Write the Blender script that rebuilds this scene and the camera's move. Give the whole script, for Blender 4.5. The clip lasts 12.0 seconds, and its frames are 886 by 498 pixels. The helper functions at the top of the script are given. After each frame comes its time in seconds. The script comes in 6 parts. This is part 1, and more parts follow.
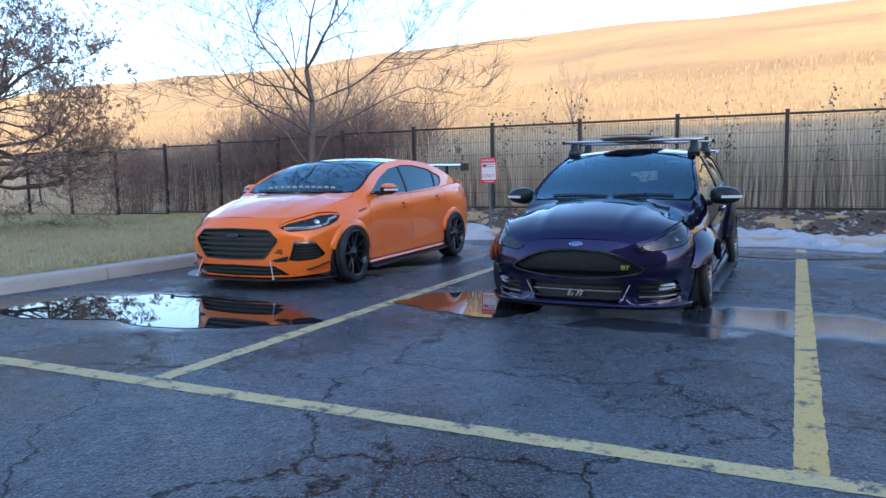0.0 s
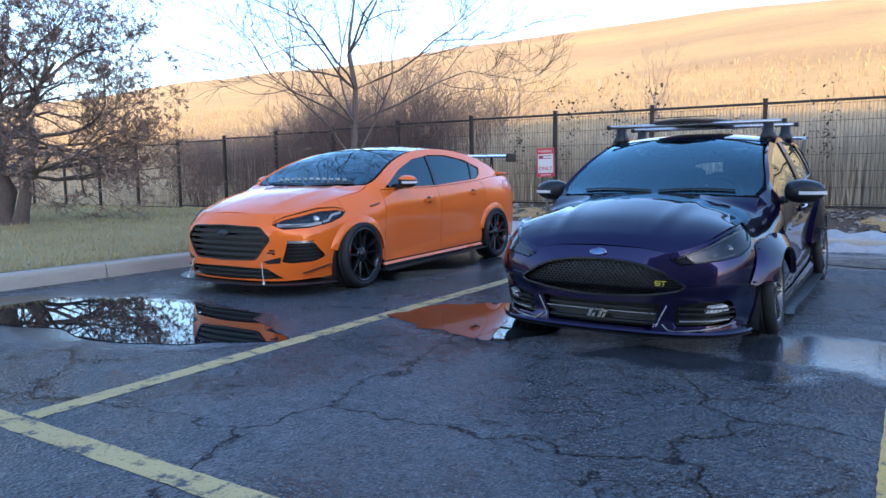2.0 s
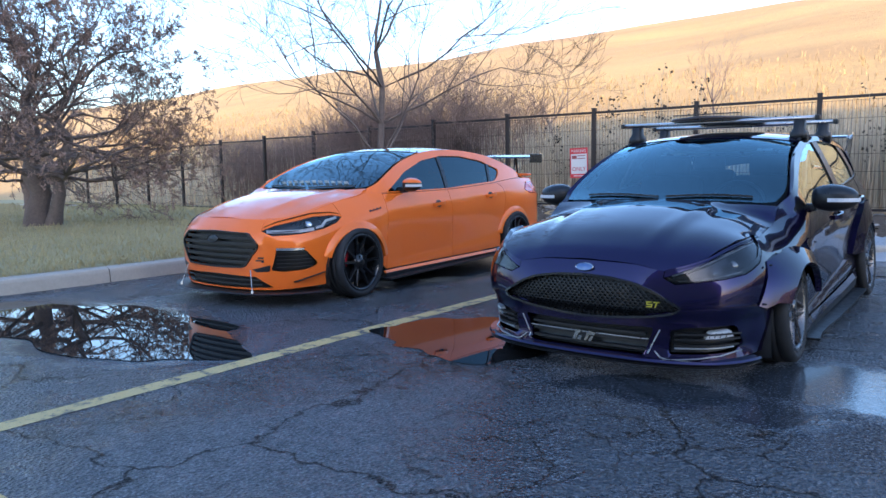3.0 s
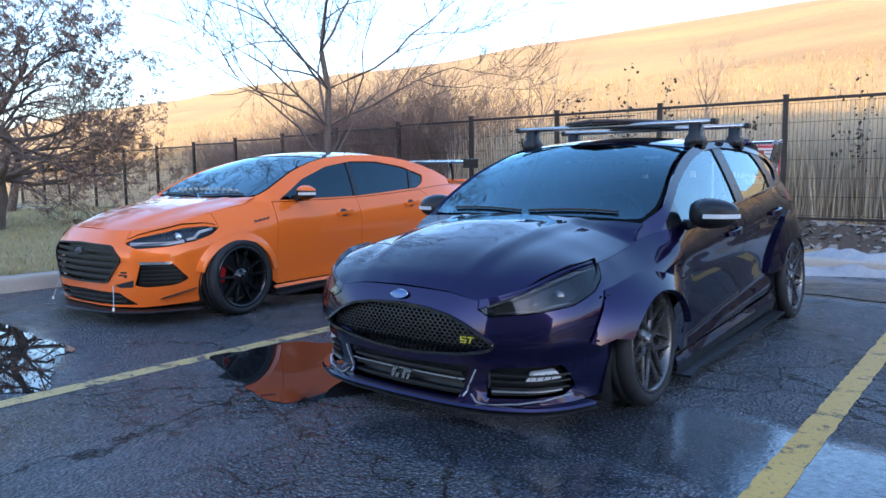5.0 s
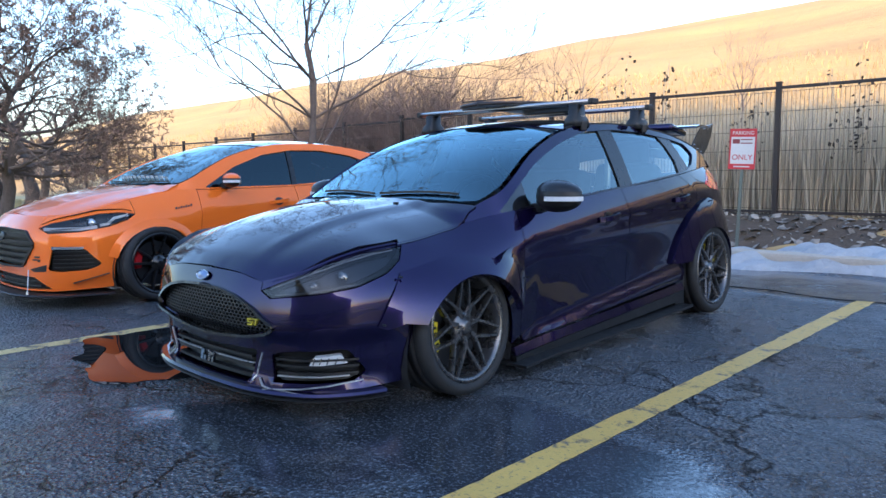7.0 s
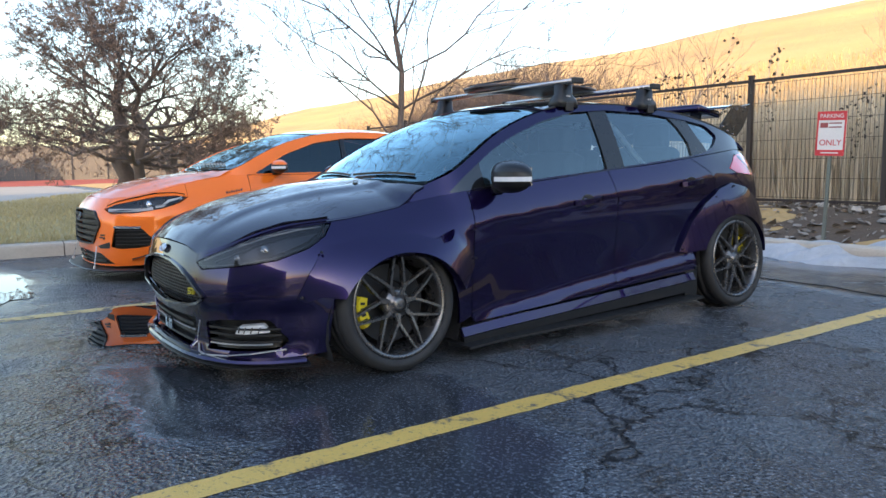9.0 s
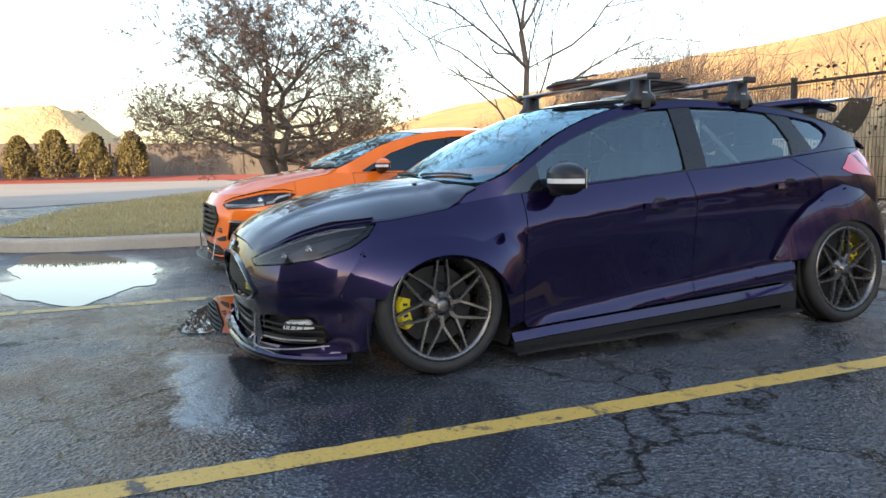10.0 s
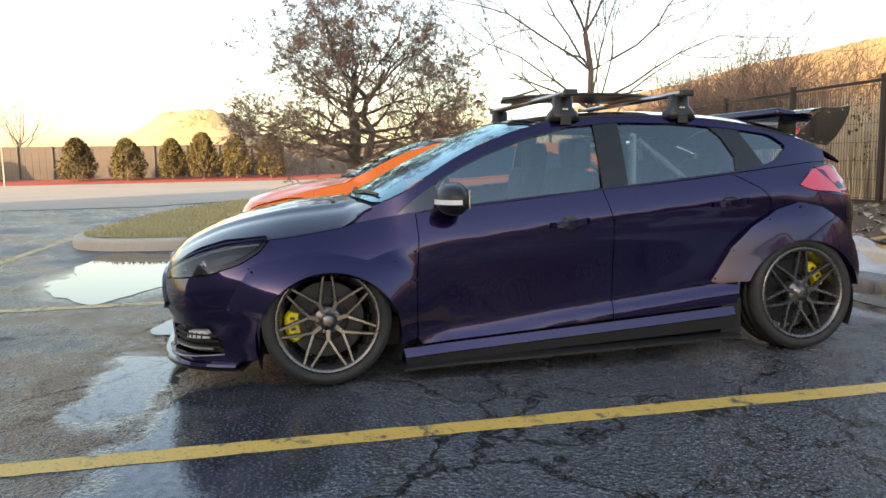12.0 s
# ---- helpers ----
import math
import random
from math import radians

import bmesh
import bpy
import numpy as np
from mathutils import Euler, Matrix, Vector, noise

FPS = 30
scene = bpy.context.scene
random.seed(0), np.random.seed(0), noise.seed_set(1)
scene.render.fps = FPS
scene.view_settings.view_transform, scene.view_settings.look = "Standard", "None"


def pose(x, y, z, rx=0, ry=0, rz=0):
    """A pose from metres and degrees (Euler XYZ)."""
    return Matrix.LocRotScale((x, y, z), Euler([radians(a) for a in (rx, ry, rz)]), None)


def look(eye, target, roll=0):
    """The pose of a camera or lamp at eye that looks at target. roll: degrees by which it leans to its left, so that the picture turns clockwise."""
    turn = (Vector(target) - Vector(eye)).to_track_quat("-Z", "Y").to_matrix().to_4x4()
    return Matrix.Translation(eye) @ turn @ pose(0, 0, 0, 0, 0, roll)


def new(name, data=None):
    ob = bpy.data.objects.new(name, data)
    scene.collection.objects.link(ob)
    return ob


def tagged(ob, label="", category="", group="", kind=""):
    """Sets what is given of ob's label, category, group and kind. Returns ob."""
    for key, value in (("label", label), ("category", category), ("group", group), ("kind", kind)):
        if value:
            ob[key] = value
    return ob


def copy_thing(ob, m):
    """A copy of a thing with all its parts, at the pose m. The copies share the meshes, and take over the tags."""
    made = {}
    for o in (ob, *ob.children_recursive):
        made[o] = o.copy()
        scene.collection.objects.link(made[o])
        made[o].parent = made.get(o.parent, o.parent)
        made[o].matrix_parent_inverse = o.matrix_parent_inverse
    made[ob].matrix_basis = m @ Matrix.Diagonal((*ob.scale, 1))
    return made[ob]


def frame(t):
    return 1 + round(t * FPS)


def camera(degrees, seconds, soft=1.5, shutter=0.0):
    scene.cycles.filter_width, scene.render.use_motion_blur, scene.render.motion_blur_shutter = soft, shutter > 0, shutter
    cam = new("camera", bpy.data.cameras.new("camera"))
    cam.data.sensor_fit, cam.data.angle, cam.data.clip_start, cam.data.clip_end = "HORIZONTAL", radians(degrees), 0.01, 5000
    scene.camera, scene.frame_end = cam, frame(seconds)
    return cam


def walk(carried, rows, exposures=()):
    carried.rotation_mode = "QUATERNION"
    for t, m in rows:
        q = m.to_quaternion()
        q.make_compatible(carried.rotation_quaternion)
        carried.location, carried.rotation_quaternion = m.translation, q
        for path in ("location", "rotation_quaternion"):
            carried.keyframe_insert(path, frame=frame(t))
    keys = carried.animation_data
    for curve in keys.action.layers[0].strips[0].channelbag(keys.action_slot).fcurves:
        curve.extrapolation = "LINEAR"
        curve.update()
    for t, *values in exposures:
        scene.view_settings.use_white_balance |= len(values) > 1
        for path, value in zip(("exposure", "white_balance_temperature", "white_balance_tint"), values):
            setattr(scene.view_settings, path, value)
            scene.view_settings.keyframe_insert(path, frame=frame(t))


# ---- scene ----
cam = camera(62.3, 12.0)
PATH = [
    (0, (1.533, -6.297, 1.116), (0.669, -4.505, 0.914), -0.9),
    (0.5, (1.562, -5.954, 1.102), (0.691, -4.165, 0.894), -0.9),
    (1, (1.606, -5.663, 1.082), (0.693, -3.896, 0.872), -0.5),
    (1.5, (1.569, -5.361, 1.083), (0.586, -3.632, 0.87), -0.5),
    (2, (1.615, -5.027, 1.069), (0.539, -3.355, 0.856), -0.7),
    (2.5, (1.703, -4.725, 1.087), (0.505, -3.137, 0.877), -0.7),
    (3, (1.795, -4.371, 1.099), (0.584, -2.794, 0.884), -0.8),
    (3.2, (1.807, -4.183, 1.094), (0.589, -2.61, 0.885), -1.2),
    (4.8, (2.244, -3.399, 1.112), (1.004, -1.844, 0.906), -0.6),
    (5, (2.29, -3.311, 1.133), (1.043, -1.762, 0.923), -0.6),
    (5.5, (2.427, -3.096, 1.122), (1.165, -1.558, 0.915), -0.7),
    (6, (2.66, -2.851, 1.128), (1.311, -1.39, 0.918), -0.7),
    (6.5, (2.859, -2.663, 1.076), (1.494, -1.217, 0.864), -0.6),
    (7, (3.095, -2.454, 1.031), (1.723, -1.016, 0.818), -0.6),
    (7.2, (3.177, -2.391, 1.005), (1.803, -0.953, 0.796), -0.6),
    (8.8, (3.714, -1.813, 0.952), (2.129, -0.614, 0.724), -0.7),
    (9, (3.762, -1.741, 0.953), (2.131, -0.606, 0.728), -0.7),
    (9.5, (3.893, -1.531, 0.995), (2.136, -0.603, 0.767), -0.7),
    (10, (3.967, -1.283, 0.976), (2.136, -0.513, 0.743), -0.7),
    (10.5, (4.012, -1.031, 0.99), (2.147, -0.347, 0.755), -0.7),
    (11, (4.142, -0.737, 1.022), (2.242, -0.158, 0.79), -1.0),
    (11.5, (4.265, -0.469, 1.057), (2.336, 0.005, 0.822), -0.9),
    (12, (4.417, -0.169, 1.075), (2.474, 0.243, 0.839), -1.0),
]
EXPOSURES = [(0.0, 1.40, 5050, 16), (7.0, 1.58, 5250, 15), (9.0, 1.64, 6100, 14), (12.0, 1.68, 7600, 16)]
walk(cam, [(t, look(eye, target, roll)) for t, eye, target, roll in PATH], EXPOSURES)

# ---- light ----
SUN_AZ = (0.64, -0.77)
SUN_EL = radians(11)
world = bpy.data.worlds.new("sky")
scene.world = world
world.use_nodes = True
wn = world.node_tree.nodes
sky = wn.new("ShaderNodeTexSky")
sky.sky_type, sky.sun_disc = "NISHITA", False
sky.sun_elevation = SUN_EL
sky.sun_rotation = math.atan2(SUN_AZ[0], SUN_AZ[1])
sky.dust_density, sky.air_density = 2.0, 1.0
bg = wn["Background"]
bg.inputs["Strength"].default_value = 0.225
world.node_tree.links.new(sky.outputs[0], bg.inputs["Color"])
sun = new("sun", bpy.data.lights.new("sun", "SUN"))
sun.data.energy, sun.data.angle, sun.data.color = 3.6, radians(0.5), (1.0, 0.7, 0.38)
sun.matrix_world = look((SUN_AZ[0] * 50, SUN_AZ[1] * 50, 50 * math.tan(SUN_EL)), (0, 0, 0))


# ---- materials ----
class Nodes:
    """A short hand for node materials."""

    def __init__(self, name):
        self.mat = bpy.data.materials.new(name)
        self.mat.use_nodes = True
        self.tree = self.mat.node_tree
        self.bsdf = self.tree.nodes["Principled BSDF"]
        self.coord = self.tree.nodes.new("ShaderNodeTexCoord").outputs["Object"]
        self.geo = self.tree.nodes.new("ShaderNodeNewGeometry")

    def node(self, kind, **inputs):
        n = self.tree.nodes.new(kind)
        for key, value in inputs.items():
            self.put(n.inputs[key.replace("_", " ")], value)
        return n

    def put(self, socket, value):
        if isinstance(value, bpy.types.NodeSocket):
            self.tree.links.new(value, socket)
        else:
            socket.default_value = value

    def noise(self, scale, detail=4.0, rough=0.55, vector=None, stretch=None):
        v = vector or self.coord
        if stretch:
            m = self.node("ShaderNodeMapping", Vector=v, Scale=stretch)
            v = m.outputs[0]
        return self.node("ShaderNodeTexNoise", Vector=v, Scale=scale, Detail=detail, Roughness=rough).outputs[0]

    def voronoi(self, scale, feature="F1", vector=None):
        n = self.node("ShaderNodeTexVoronoi", Vector=vector or self.coord, Scale=scale)
        n.feature = feature
        return n.outputs["Distance"]

    def ramp(self, fac, stops):
        n = self.node("ShaderNodeValToRGB", Fac=fac)
        e = n.color_ramp.elements
        while len(e) < len(stops):
            e.new(0.5)
        for el, (p, c) in zip(e, stops):
            el.position = p
            el.color = (*c, 1) if isinstance(c, tuple) else (c, c, c, 1)
        return n.outputs[0]

    def mix(self, fac, a, b, blend="MIX"):
        n = self.tree.nodes.new("ShaderNodeMix")
        n.data_type, n.blend_type = "RGBA", blend
        for i, v in ((0, fac), (6, a), (7, b)):
            if isinstance(v, tuple) and len(v) == 3:
                v = (*v, 1)
            self.put(n.inputs[i], v)
        return n.outputs[2]

    def math(self, op, a, b=0.0):
        n = self.tree.nodes.new("ShaderNodeMath")
        n.operation = op
        self.put(n.inputs[0], a)
        self.put(n.inputs[1], b)
        return n.outputs[0]

    def bump(self, height, strength=0.3, distance=0.01):
        b = self.node("ShaderNodeBump", Height=height, Strength=strength, Distance=distance)
        self.put(self.bsdf.inputs["Normal"], b.outputs[0])
        return self

    def done(self, **inputs):
        for key, value in inputs.items():
            if isinstance(value, tuple) and len(value) == 3:
                value = (*value, 1)
            self.put(self.bsdf.inputs[key.replace("_", " ")], value)
        return self.mat


def speckled(name, dark, light, scale, rough=0.8, big=0.6, bump=0.3, dist=0.01, island=0.0, **more):
    """A plain surface with grain and stains, and a difference from piece to piece."""
    n = Nodes(name)
    c = n.mix(n.noise(scale, 6), dark, light)
    c = n.mix(n.math("MULTIPLY", n.noise(scale * 0.06, 3), big), c, tuple(v * 0.55 for v in dark))
    if island:
        c = n.mix(n.math("MULTIPLY", n.geo.outputs["Random Per Island"], island), c, tuple(v * 0.35 for v in dark))
    n.bump(n.noise(scale * 1.7, 5), bump, dist)
    return n.done(Base_Color=c, Roughness=rough, **more)


def asphalt_material():
    n = Nodes("wet_asphalt")
    fine = n.noise(170, 3)
    grit = n.voronoi(60)
    patch = n.ramp(n.noise(0.5, 6, 0.62), [(0.4, 0.0), (0.6, 1.0)])
    blot = n.noise(5.0, 6, 0.7)
    small = n.noise(22.0, 5, 0.65)
    c = n.mix(fine, (0.02, 0.025, 0.033), (0.114, 0.129, 0.154))
    c = n.mix(n.ramp(blot, [(0.42, 0.6), (0.62, 0.0)]), c, (0.026, 0.029, 0.034))
    c = n.mix(n.math("MULTIPLY", patch, 0.45), c, (0.022, 0.024, 0.028))
    c = n.mix(n.ramp(n.math("MULTIPLY", small, blot), [(0.3, 0.0), (0.46, 0.7)]), c, (0.15, 0.155, 0.16))
    c = n.mix(n.ramp(n.noise(70, 4, 0.7), [(0.52, 0.0), (0.62, 0.85)]), c, (0.23, 0.25, 0.28))
    c = n.mix(n.ramp(n.noise(45, 4, 0.7), [(0.36, 0.8), (0.46, 0.0)]), c, (0.014, 0.015, 0.018))
    warp = n.node("ShaderNodeVectorMath")
    warp.operation = "ADD"
    wob = n.node("ShaderNodeTexNoise", Vector=n.coord, Scale=1.5, Detail=7.0, Roughness=0.6)
    scaled = n.node("ShaderNodeVectorMath", Vector=wob.outputs[1])
    scaled.operation = "SCALE"
    scaled.inputs["Scale"].default_value = 0.8
    n.put(warp.inputs[0], n.coord)
    n.put(warp.inputs[1], scaled.outputs[0])
    crack = n.ramp(n.voronoi(0.6, "DISTANCE_TO_EDGE", warp.outputs[0]), [(0.0, 1.0), (0.002, 0.9), (0.0065, 0.0)])
    hair = n.ramp(n.voronoi(2.3, "DISTANCE_TO_EDGE", warp.outputs[0]), [(0.0, 1.0), (0.004, 0.8), (0.013, 0.0)])
    where = n.ramp(n.noise(0.45, 3), [(0.43, 0.0), (0.55, 1.0)])
    cracks = n.math("MAXIMUM", crack, n.math("MULTIPLY", hair, where))
    c = n.mix(n.math("MULTIPLY", cracks, 0.8), c, (0.004, 0.004, 0.005))
    height = n.math("SUBTRACT", n.math("ADD", n.math("MULTIPLY", grit, 0.9), n.math("ADD", n.math("MULTIPLY", small, 1.5), n.math("MULTIPLY", blot, 0.9))), n.math("MULTIPLY", cracks, 1.6))
    n.bump(height, 0.75, 0.03)
    rough = n.ramp(n.math("ADD", n.math("MULTIPLY", patch, 0.5), n.math("MULTIPLY", blot, 0.7)), [(0.3, 0.5), (0.75, 0.16)])
    wet = None
    for x, y, rx, ry in ((1.6, -0.4, 1.2, 0.65), (-3.4, -1.7, 2.2, 1.0), (0.6, -0.95, 0.9, 0.32), (0.5, 4.3, 3.2, 1.0), (3.4, 3.3, 1.9, 0.7), (-3.5, 2.5, 1.6, 2.6), (3.2, -2.2, 1.0, 0.6)):
        m = n.node("ShaderNodeMapping", Vector=warp.outputs[0], Location=(-(x + 0.4) / rx, -(y + 0.4) / ry, 0.0), Scale=(1 / rx, 1 / ry, 0.0))
        g = n.node("ShaderNodeTexGradient", Vector=m.outputs[0])
        g.gradient_type = "SPHERICAL"
        wet = g.outputs[1] if wet is None else n.math("MAXIMUM", wet, g.outputs[1])
    pool = n.ramp(wet, [(0.64, 0.0), (0.9, 1.0)])
    wet = n.ramp(wet, [(0.1, 0.0), (0.4, 1.0)])
    bumped = n.bsdf.inputs["Normal"].links[0].from_node
    n.put(bumped.inputs["Strength"], n.ramp(n.math("ADD", wet, pool), [(0.0, 0.9), (0.5, 0.25), (1.0, 0.03)]))
    c = n.mix(n.math("MULTIPLY", wet, 0.45), c, (0.014, 0.015, 0.017))
    rough = n.mix(wet, rough, (0.09, 0.09, 0.09))
    rough = n.mix(pool, rough, (0.03, 0.03, 0.03))
    shine = n.math("MULTIPLY", n.ramp(small, [(0.36, 0.3), (0.62, 1.0)]), n.math("SUBTRACT", 1.0, n.math("MULTIPLY", cracks, 0.95)))
    shine = n.math("MAXIMUM", shine, n.math("MULTIPLY", pool, 0.6))
    return n.done(Base_Color=c, Roughness=rough, Specular_IOR_Level=shine)


def paint_material(name, colour, worn, amount):
    n = Nodes(name)
    chip = n.ramp(n.noise(7, 9, 0.75), [(amount, 0.0), (amount + 0.07, 1.0)])
    c = n.mix(n.noise(60, 4), tuple(v * 0.72 for v in colour), colour)
    c = n.mix(n.math("MULTIPLY", n.noise(2.2, 4), 0.5), c, tuple(v * 0.5 for v in colour))
    c = n.mix(chip, worn, c)
    c = n.mix(n.ramp(n.noise(48, 6, 0.75), [(0.36, 0.85), (0.43, 0.0)]), c, worn)
    n.bump(n.math("ADD", n.noise(150, 3), chip), 0.4, 0.006)
    return n.done(Base_Color=c, Roughness=0.55)


ASPHALT = asphalt_material()
YELLOW = paint_material("worn_yellow_paint", (0.72, 0.53, 0.2), (0.06, 0.06, 0.065), 0.40)
FRESH = paint_material("bright_yellow_paint", (0.78, 0.5, 0.11), (0.07, 0.065, 0.06), 0.385)
CONCRETE = speckled("kerb_concrete", (0.46, 0.405, 0.33), (0.64, 0.57, 0.47), 30, 0.85)
DRIVE = speckled("pale_concrete", (0.32, 0.29, 0.25), (0.43, 0.39, 0.335), 4, 0.85)
LAWN_SOIL = speckled("lawn_soil", (0.33, 0.28, 0.13), (0.5, 0.42, 0.21), 20, 0.95)
GRASS = speckled("dormant_grass", (0.43, 0.355, 0.16), (0.66, 0.54, 0.28), 3, 0.8, island=0.35, bump=0.0)
DRY = speckled("dry_reed", (0.6, 0.5, 0.35), (0.8, 0.68, 0.5), 3, 0.8, island=0.25, bump=0.0)
BED = speckled("leaf_litter", (0.08, 0.055, 0.035), (0.17, 0.12, 0.08), 14, 0.95, bump=0.8, dist=0.03)
CHIP = speckled("pale_litter", (0.3, 0.25, 0.2), (0.62, 0.57, 0.5), 20, 0.9, island=0.8)
SNOW = speckled("dirty_snow", (0.4, 0.4, 0.4), (0.78, 0.8, 0.83), 9, 0.6, big=1.0, bump=0.9, dist=0.03)
BARK = speckled("grey_bark", (0.18, 0.145, 0.125), (0.34, 0.28, 0.245), 25, 0.9, bump=0.9, dist=0.02)
DARK_BARK = speckled("rough_grey_bark", (0.12, 0.09, 0.075), (0.26, 0.2, 0.17), 22, 0.9, bump=0.9, dist=0.02)
TWIG = speckled("twig", (0.2, 0.14, 0.115), (0.46, 0.32, 0.265), 8, 0.85, island=0.45, bump=0.0)
TUFT = speckled("brown_needles", (0.3, 0.195, 0.15), (0.5, 0.345, 0.27), 4, 0.8, island=0.35, bump=0.0)
DARK_LEAF = speckled("withered_leaf", (0.035, 0.025, 0.02), (0.08, 0.055, 0.04), 9, 0.8, island=0.5)
EVERGREEN = speckled("arborvitae_leaf", (0.06, 0.06, 0.02), (0.15, 0.12, 0.04), 3, 0.8, island=0.6, bump=0.0)
IRON = speckled("brown_fence_steel", (0.02, 0.014, 0.012), (0.045, 0.03, 0.026), 30, 0.5, bump=0.1)
WIRE = speckled("fence_wire", (0.05, 0.04, 0.032), (0.1, 0.08, 0.065), 30, 0.5, bump=0.0)
BOARD = speckled("weathered_board", (0.1, 0.092, 0.09), (0.17, 0.155, 0.15), 6, 0.85)
MULCH = speckled("red_mulch", (0.3, 0.05, 0.035), (0.42, 0.09, 0.06), 12, 0.95)
SAND = speckled("sand_heap", (0.5, 0.38, 0.2), (0.66, 0.52, 0.3), 0.8, 0.95, bump=0.8, dist=0.5)
WALL = speckled("plain_wall", (0.34, 0.31, 0.28), (0.42, 0.39, 0.35), 8, 0.8)


def hill_material():
    n = Nodes("dry_hill_grass")
    fine = n.noise(3.0, 6, 0.7, stretch=(1, 2.5, 1))
    band = n.noise(0.07, 5, 0.6, stretch=(0.6, 2.0, 1))
    c = n.mix(fine, (0.39, 0.245, 0.09), (0.61, 0.415, 0.17))
    c = n.mix(n.ramp(band, [(0.42, 0.0), (0.66, 0.6)]), c, (0.3, 0.19, 0.09))
    n.bump(n.noise(1.6, 6, 0.7), 0.8, 0.22)
    return n.done(Base_Color=c, Roughness=0.9)


HILL = hill_material()


def water_material():
    n = Nodes("puddle_water")
    n.bump(n.noise(2.5, 2), 0.02, 0.01)
    return n.done(Base_Color=(0.012, 0.013, 0.014), Roughness=0.015, IOR=1.33, Specular_IOR_Level=0.75)


WATER = water_material()


def damp_material():
    n = Nodes("standing_damp")
    c = n.mix(n.noise(90, 4), (0.012, 0.013, 0.015), (0.03, 0.031, 0.033))
    n.bump(n.math("ADD", n.voronoi(130), n.noise(6, 5)), 0.12, 0.006)
    return n.done(Base_Color=c, Roughness=n.ramp(n.noise(3, 5, 0.65), [(0.35, 0.06), (0.65, 0.3)]), Specular_IOR_Level=0.7)


DAMP = damp_material()


# ---- mesh helpers ----
def mesh_of(name, verts, faces, material, smooth=False):
    me = bpy.data.meshes.new(name)
    me.from_pydata([tuple(v) for v in verts], [], [tuple(f) for f in faces])
    me.materials.append(material)
    if smooth:
        me.polygons.foreach_set("use_smooth", [True] * len(me.polygons))
    me.update()
    return me


def put(name, verts, faces, material, parent=None, label="", smooth=False):
    """One mesh object, a part if it has a parent."""
    ob = new(name, mesh_of(name, verts, faces, material, smooth))
    ob.parent = parent
    return tagged(ob, label)


def part(name, bm, material, parent=None, label="", smooth=False):
    me = bpy.data.meshes.new(name)
    bm.to_mesh(me)
    bm.free()
    me.materials.append(material)
    if smooth:
        me.polygons.foreach_set("use_smooth", [True] * len(me.polygons))
    ob = new(name, me)
    ob.parent = parent
    return tagged(ob, label)


def thing(name, m, label, category, group="", kind=""):
    ob = new(name)
    ob.matrix_world = m
    ob.empty_display_size = 0.1
    return tagged(ob, label, category, group, kind)


def box(sx, sy, sz, at=(0, 0, 0), bevel=0.0, turn=None, seg=2):
    bm = bmesh.new()
    m = Matrix.Translation(at) @ (turn or Matrix()) @ Matrix.Diagonal((sx, sy, sz, 1))
    bmesh.ops.create_cube(bm, size=1.0, matrix=m)
    if bevel:
        bmesh.ops.bevel(bm, geom=bm.edges[:], offset=bevel, segments=seg, affect="EDGES", profile=0.6)
    return bm


def rod(a, b, r0, r1=None, seg=10):
    """A tapered round bar from a to b."""
    a, b = Vector(a), Vector(b)
    d = b - a
    bm = bmesh.new()
    m = Matrix.Translation((a + b) / 2) @ d.to_track_quat("Z", "Y").to_matrix().to_4x4()
    bmesh.ops.create_cone(bm, segments=seg, radius1=r0, radius2=r0 if r1 is None else r1, depth=d.length, cap_ends=True, matrix=m)
    return bm


def join(*bms):
    out = bmesh.new()
    for b in bms:
        me = bpy.data.meshes.new("tmp")
        b.to_mesh(me)
        b.free()
        out.from_mesh(me)
        bpy.data.meshes.remove(me)
    return out


def tube_chain(verts, faces, pts, radii, seg=5):
    """Adds a tapered tube along pts to verts and faces."""
    base = len(verts)
    n = len(pts)
    for i, p in enumerate(pts):
        d = (pts[min(i + 1, n - 1)] - pts[max(i - 1, 0)]).normalized()
        u = d.orthogonal().normalized()
        w = d.cross(u)
        for k in range(seg):
            a = 2 * math.pi * k / seg
            verts.append(p + (u * math.cos(a) + w * math.sin(a)) * radii[i])
    for i in range(n - 1):
        for k in range(seg):
            a, b = base + i * seg + k, base + i * seg + (k + 1) % seg
            faces.append((a, b, b + seg, a + seg))


def extrude_outline(pts, z0, z1, material, name, parent=None, label="", bevel=0.0):
    bm = bmesh.new()
    f = bm.faces.new([bm.verts.new((x, y, z0)) for x, y in pts])
    r = bmesh.ops.extrude_face_region(bm, geom=[f])
    for v in r["geom"]:
        if isinstance(v, bmesh.types.BMVert):
            v.co.z = z1
    bmesh.ops.recalc_face_normals(bm, faces=bm.faces[:])
    return part(name, bm, material, parent, label)


# ---- terrain ----
def smooth_step(a, b, v):
    t = np.clip((v - a) / (b - a), 0, 1)
    return t * t * (3 - 2 * t)


def bumps(x, y, s, seed=0.0):
    return (np.sin(x * s + 1.3 + seed) * np.cos(y * s * 1.31 + seed * 2) + 0.5 * np.sin(x * s * 2.3 + y * s * 1.7 + seed) + 0.25 * np.sin(x * s * 4.1 - y * s * 5.2))


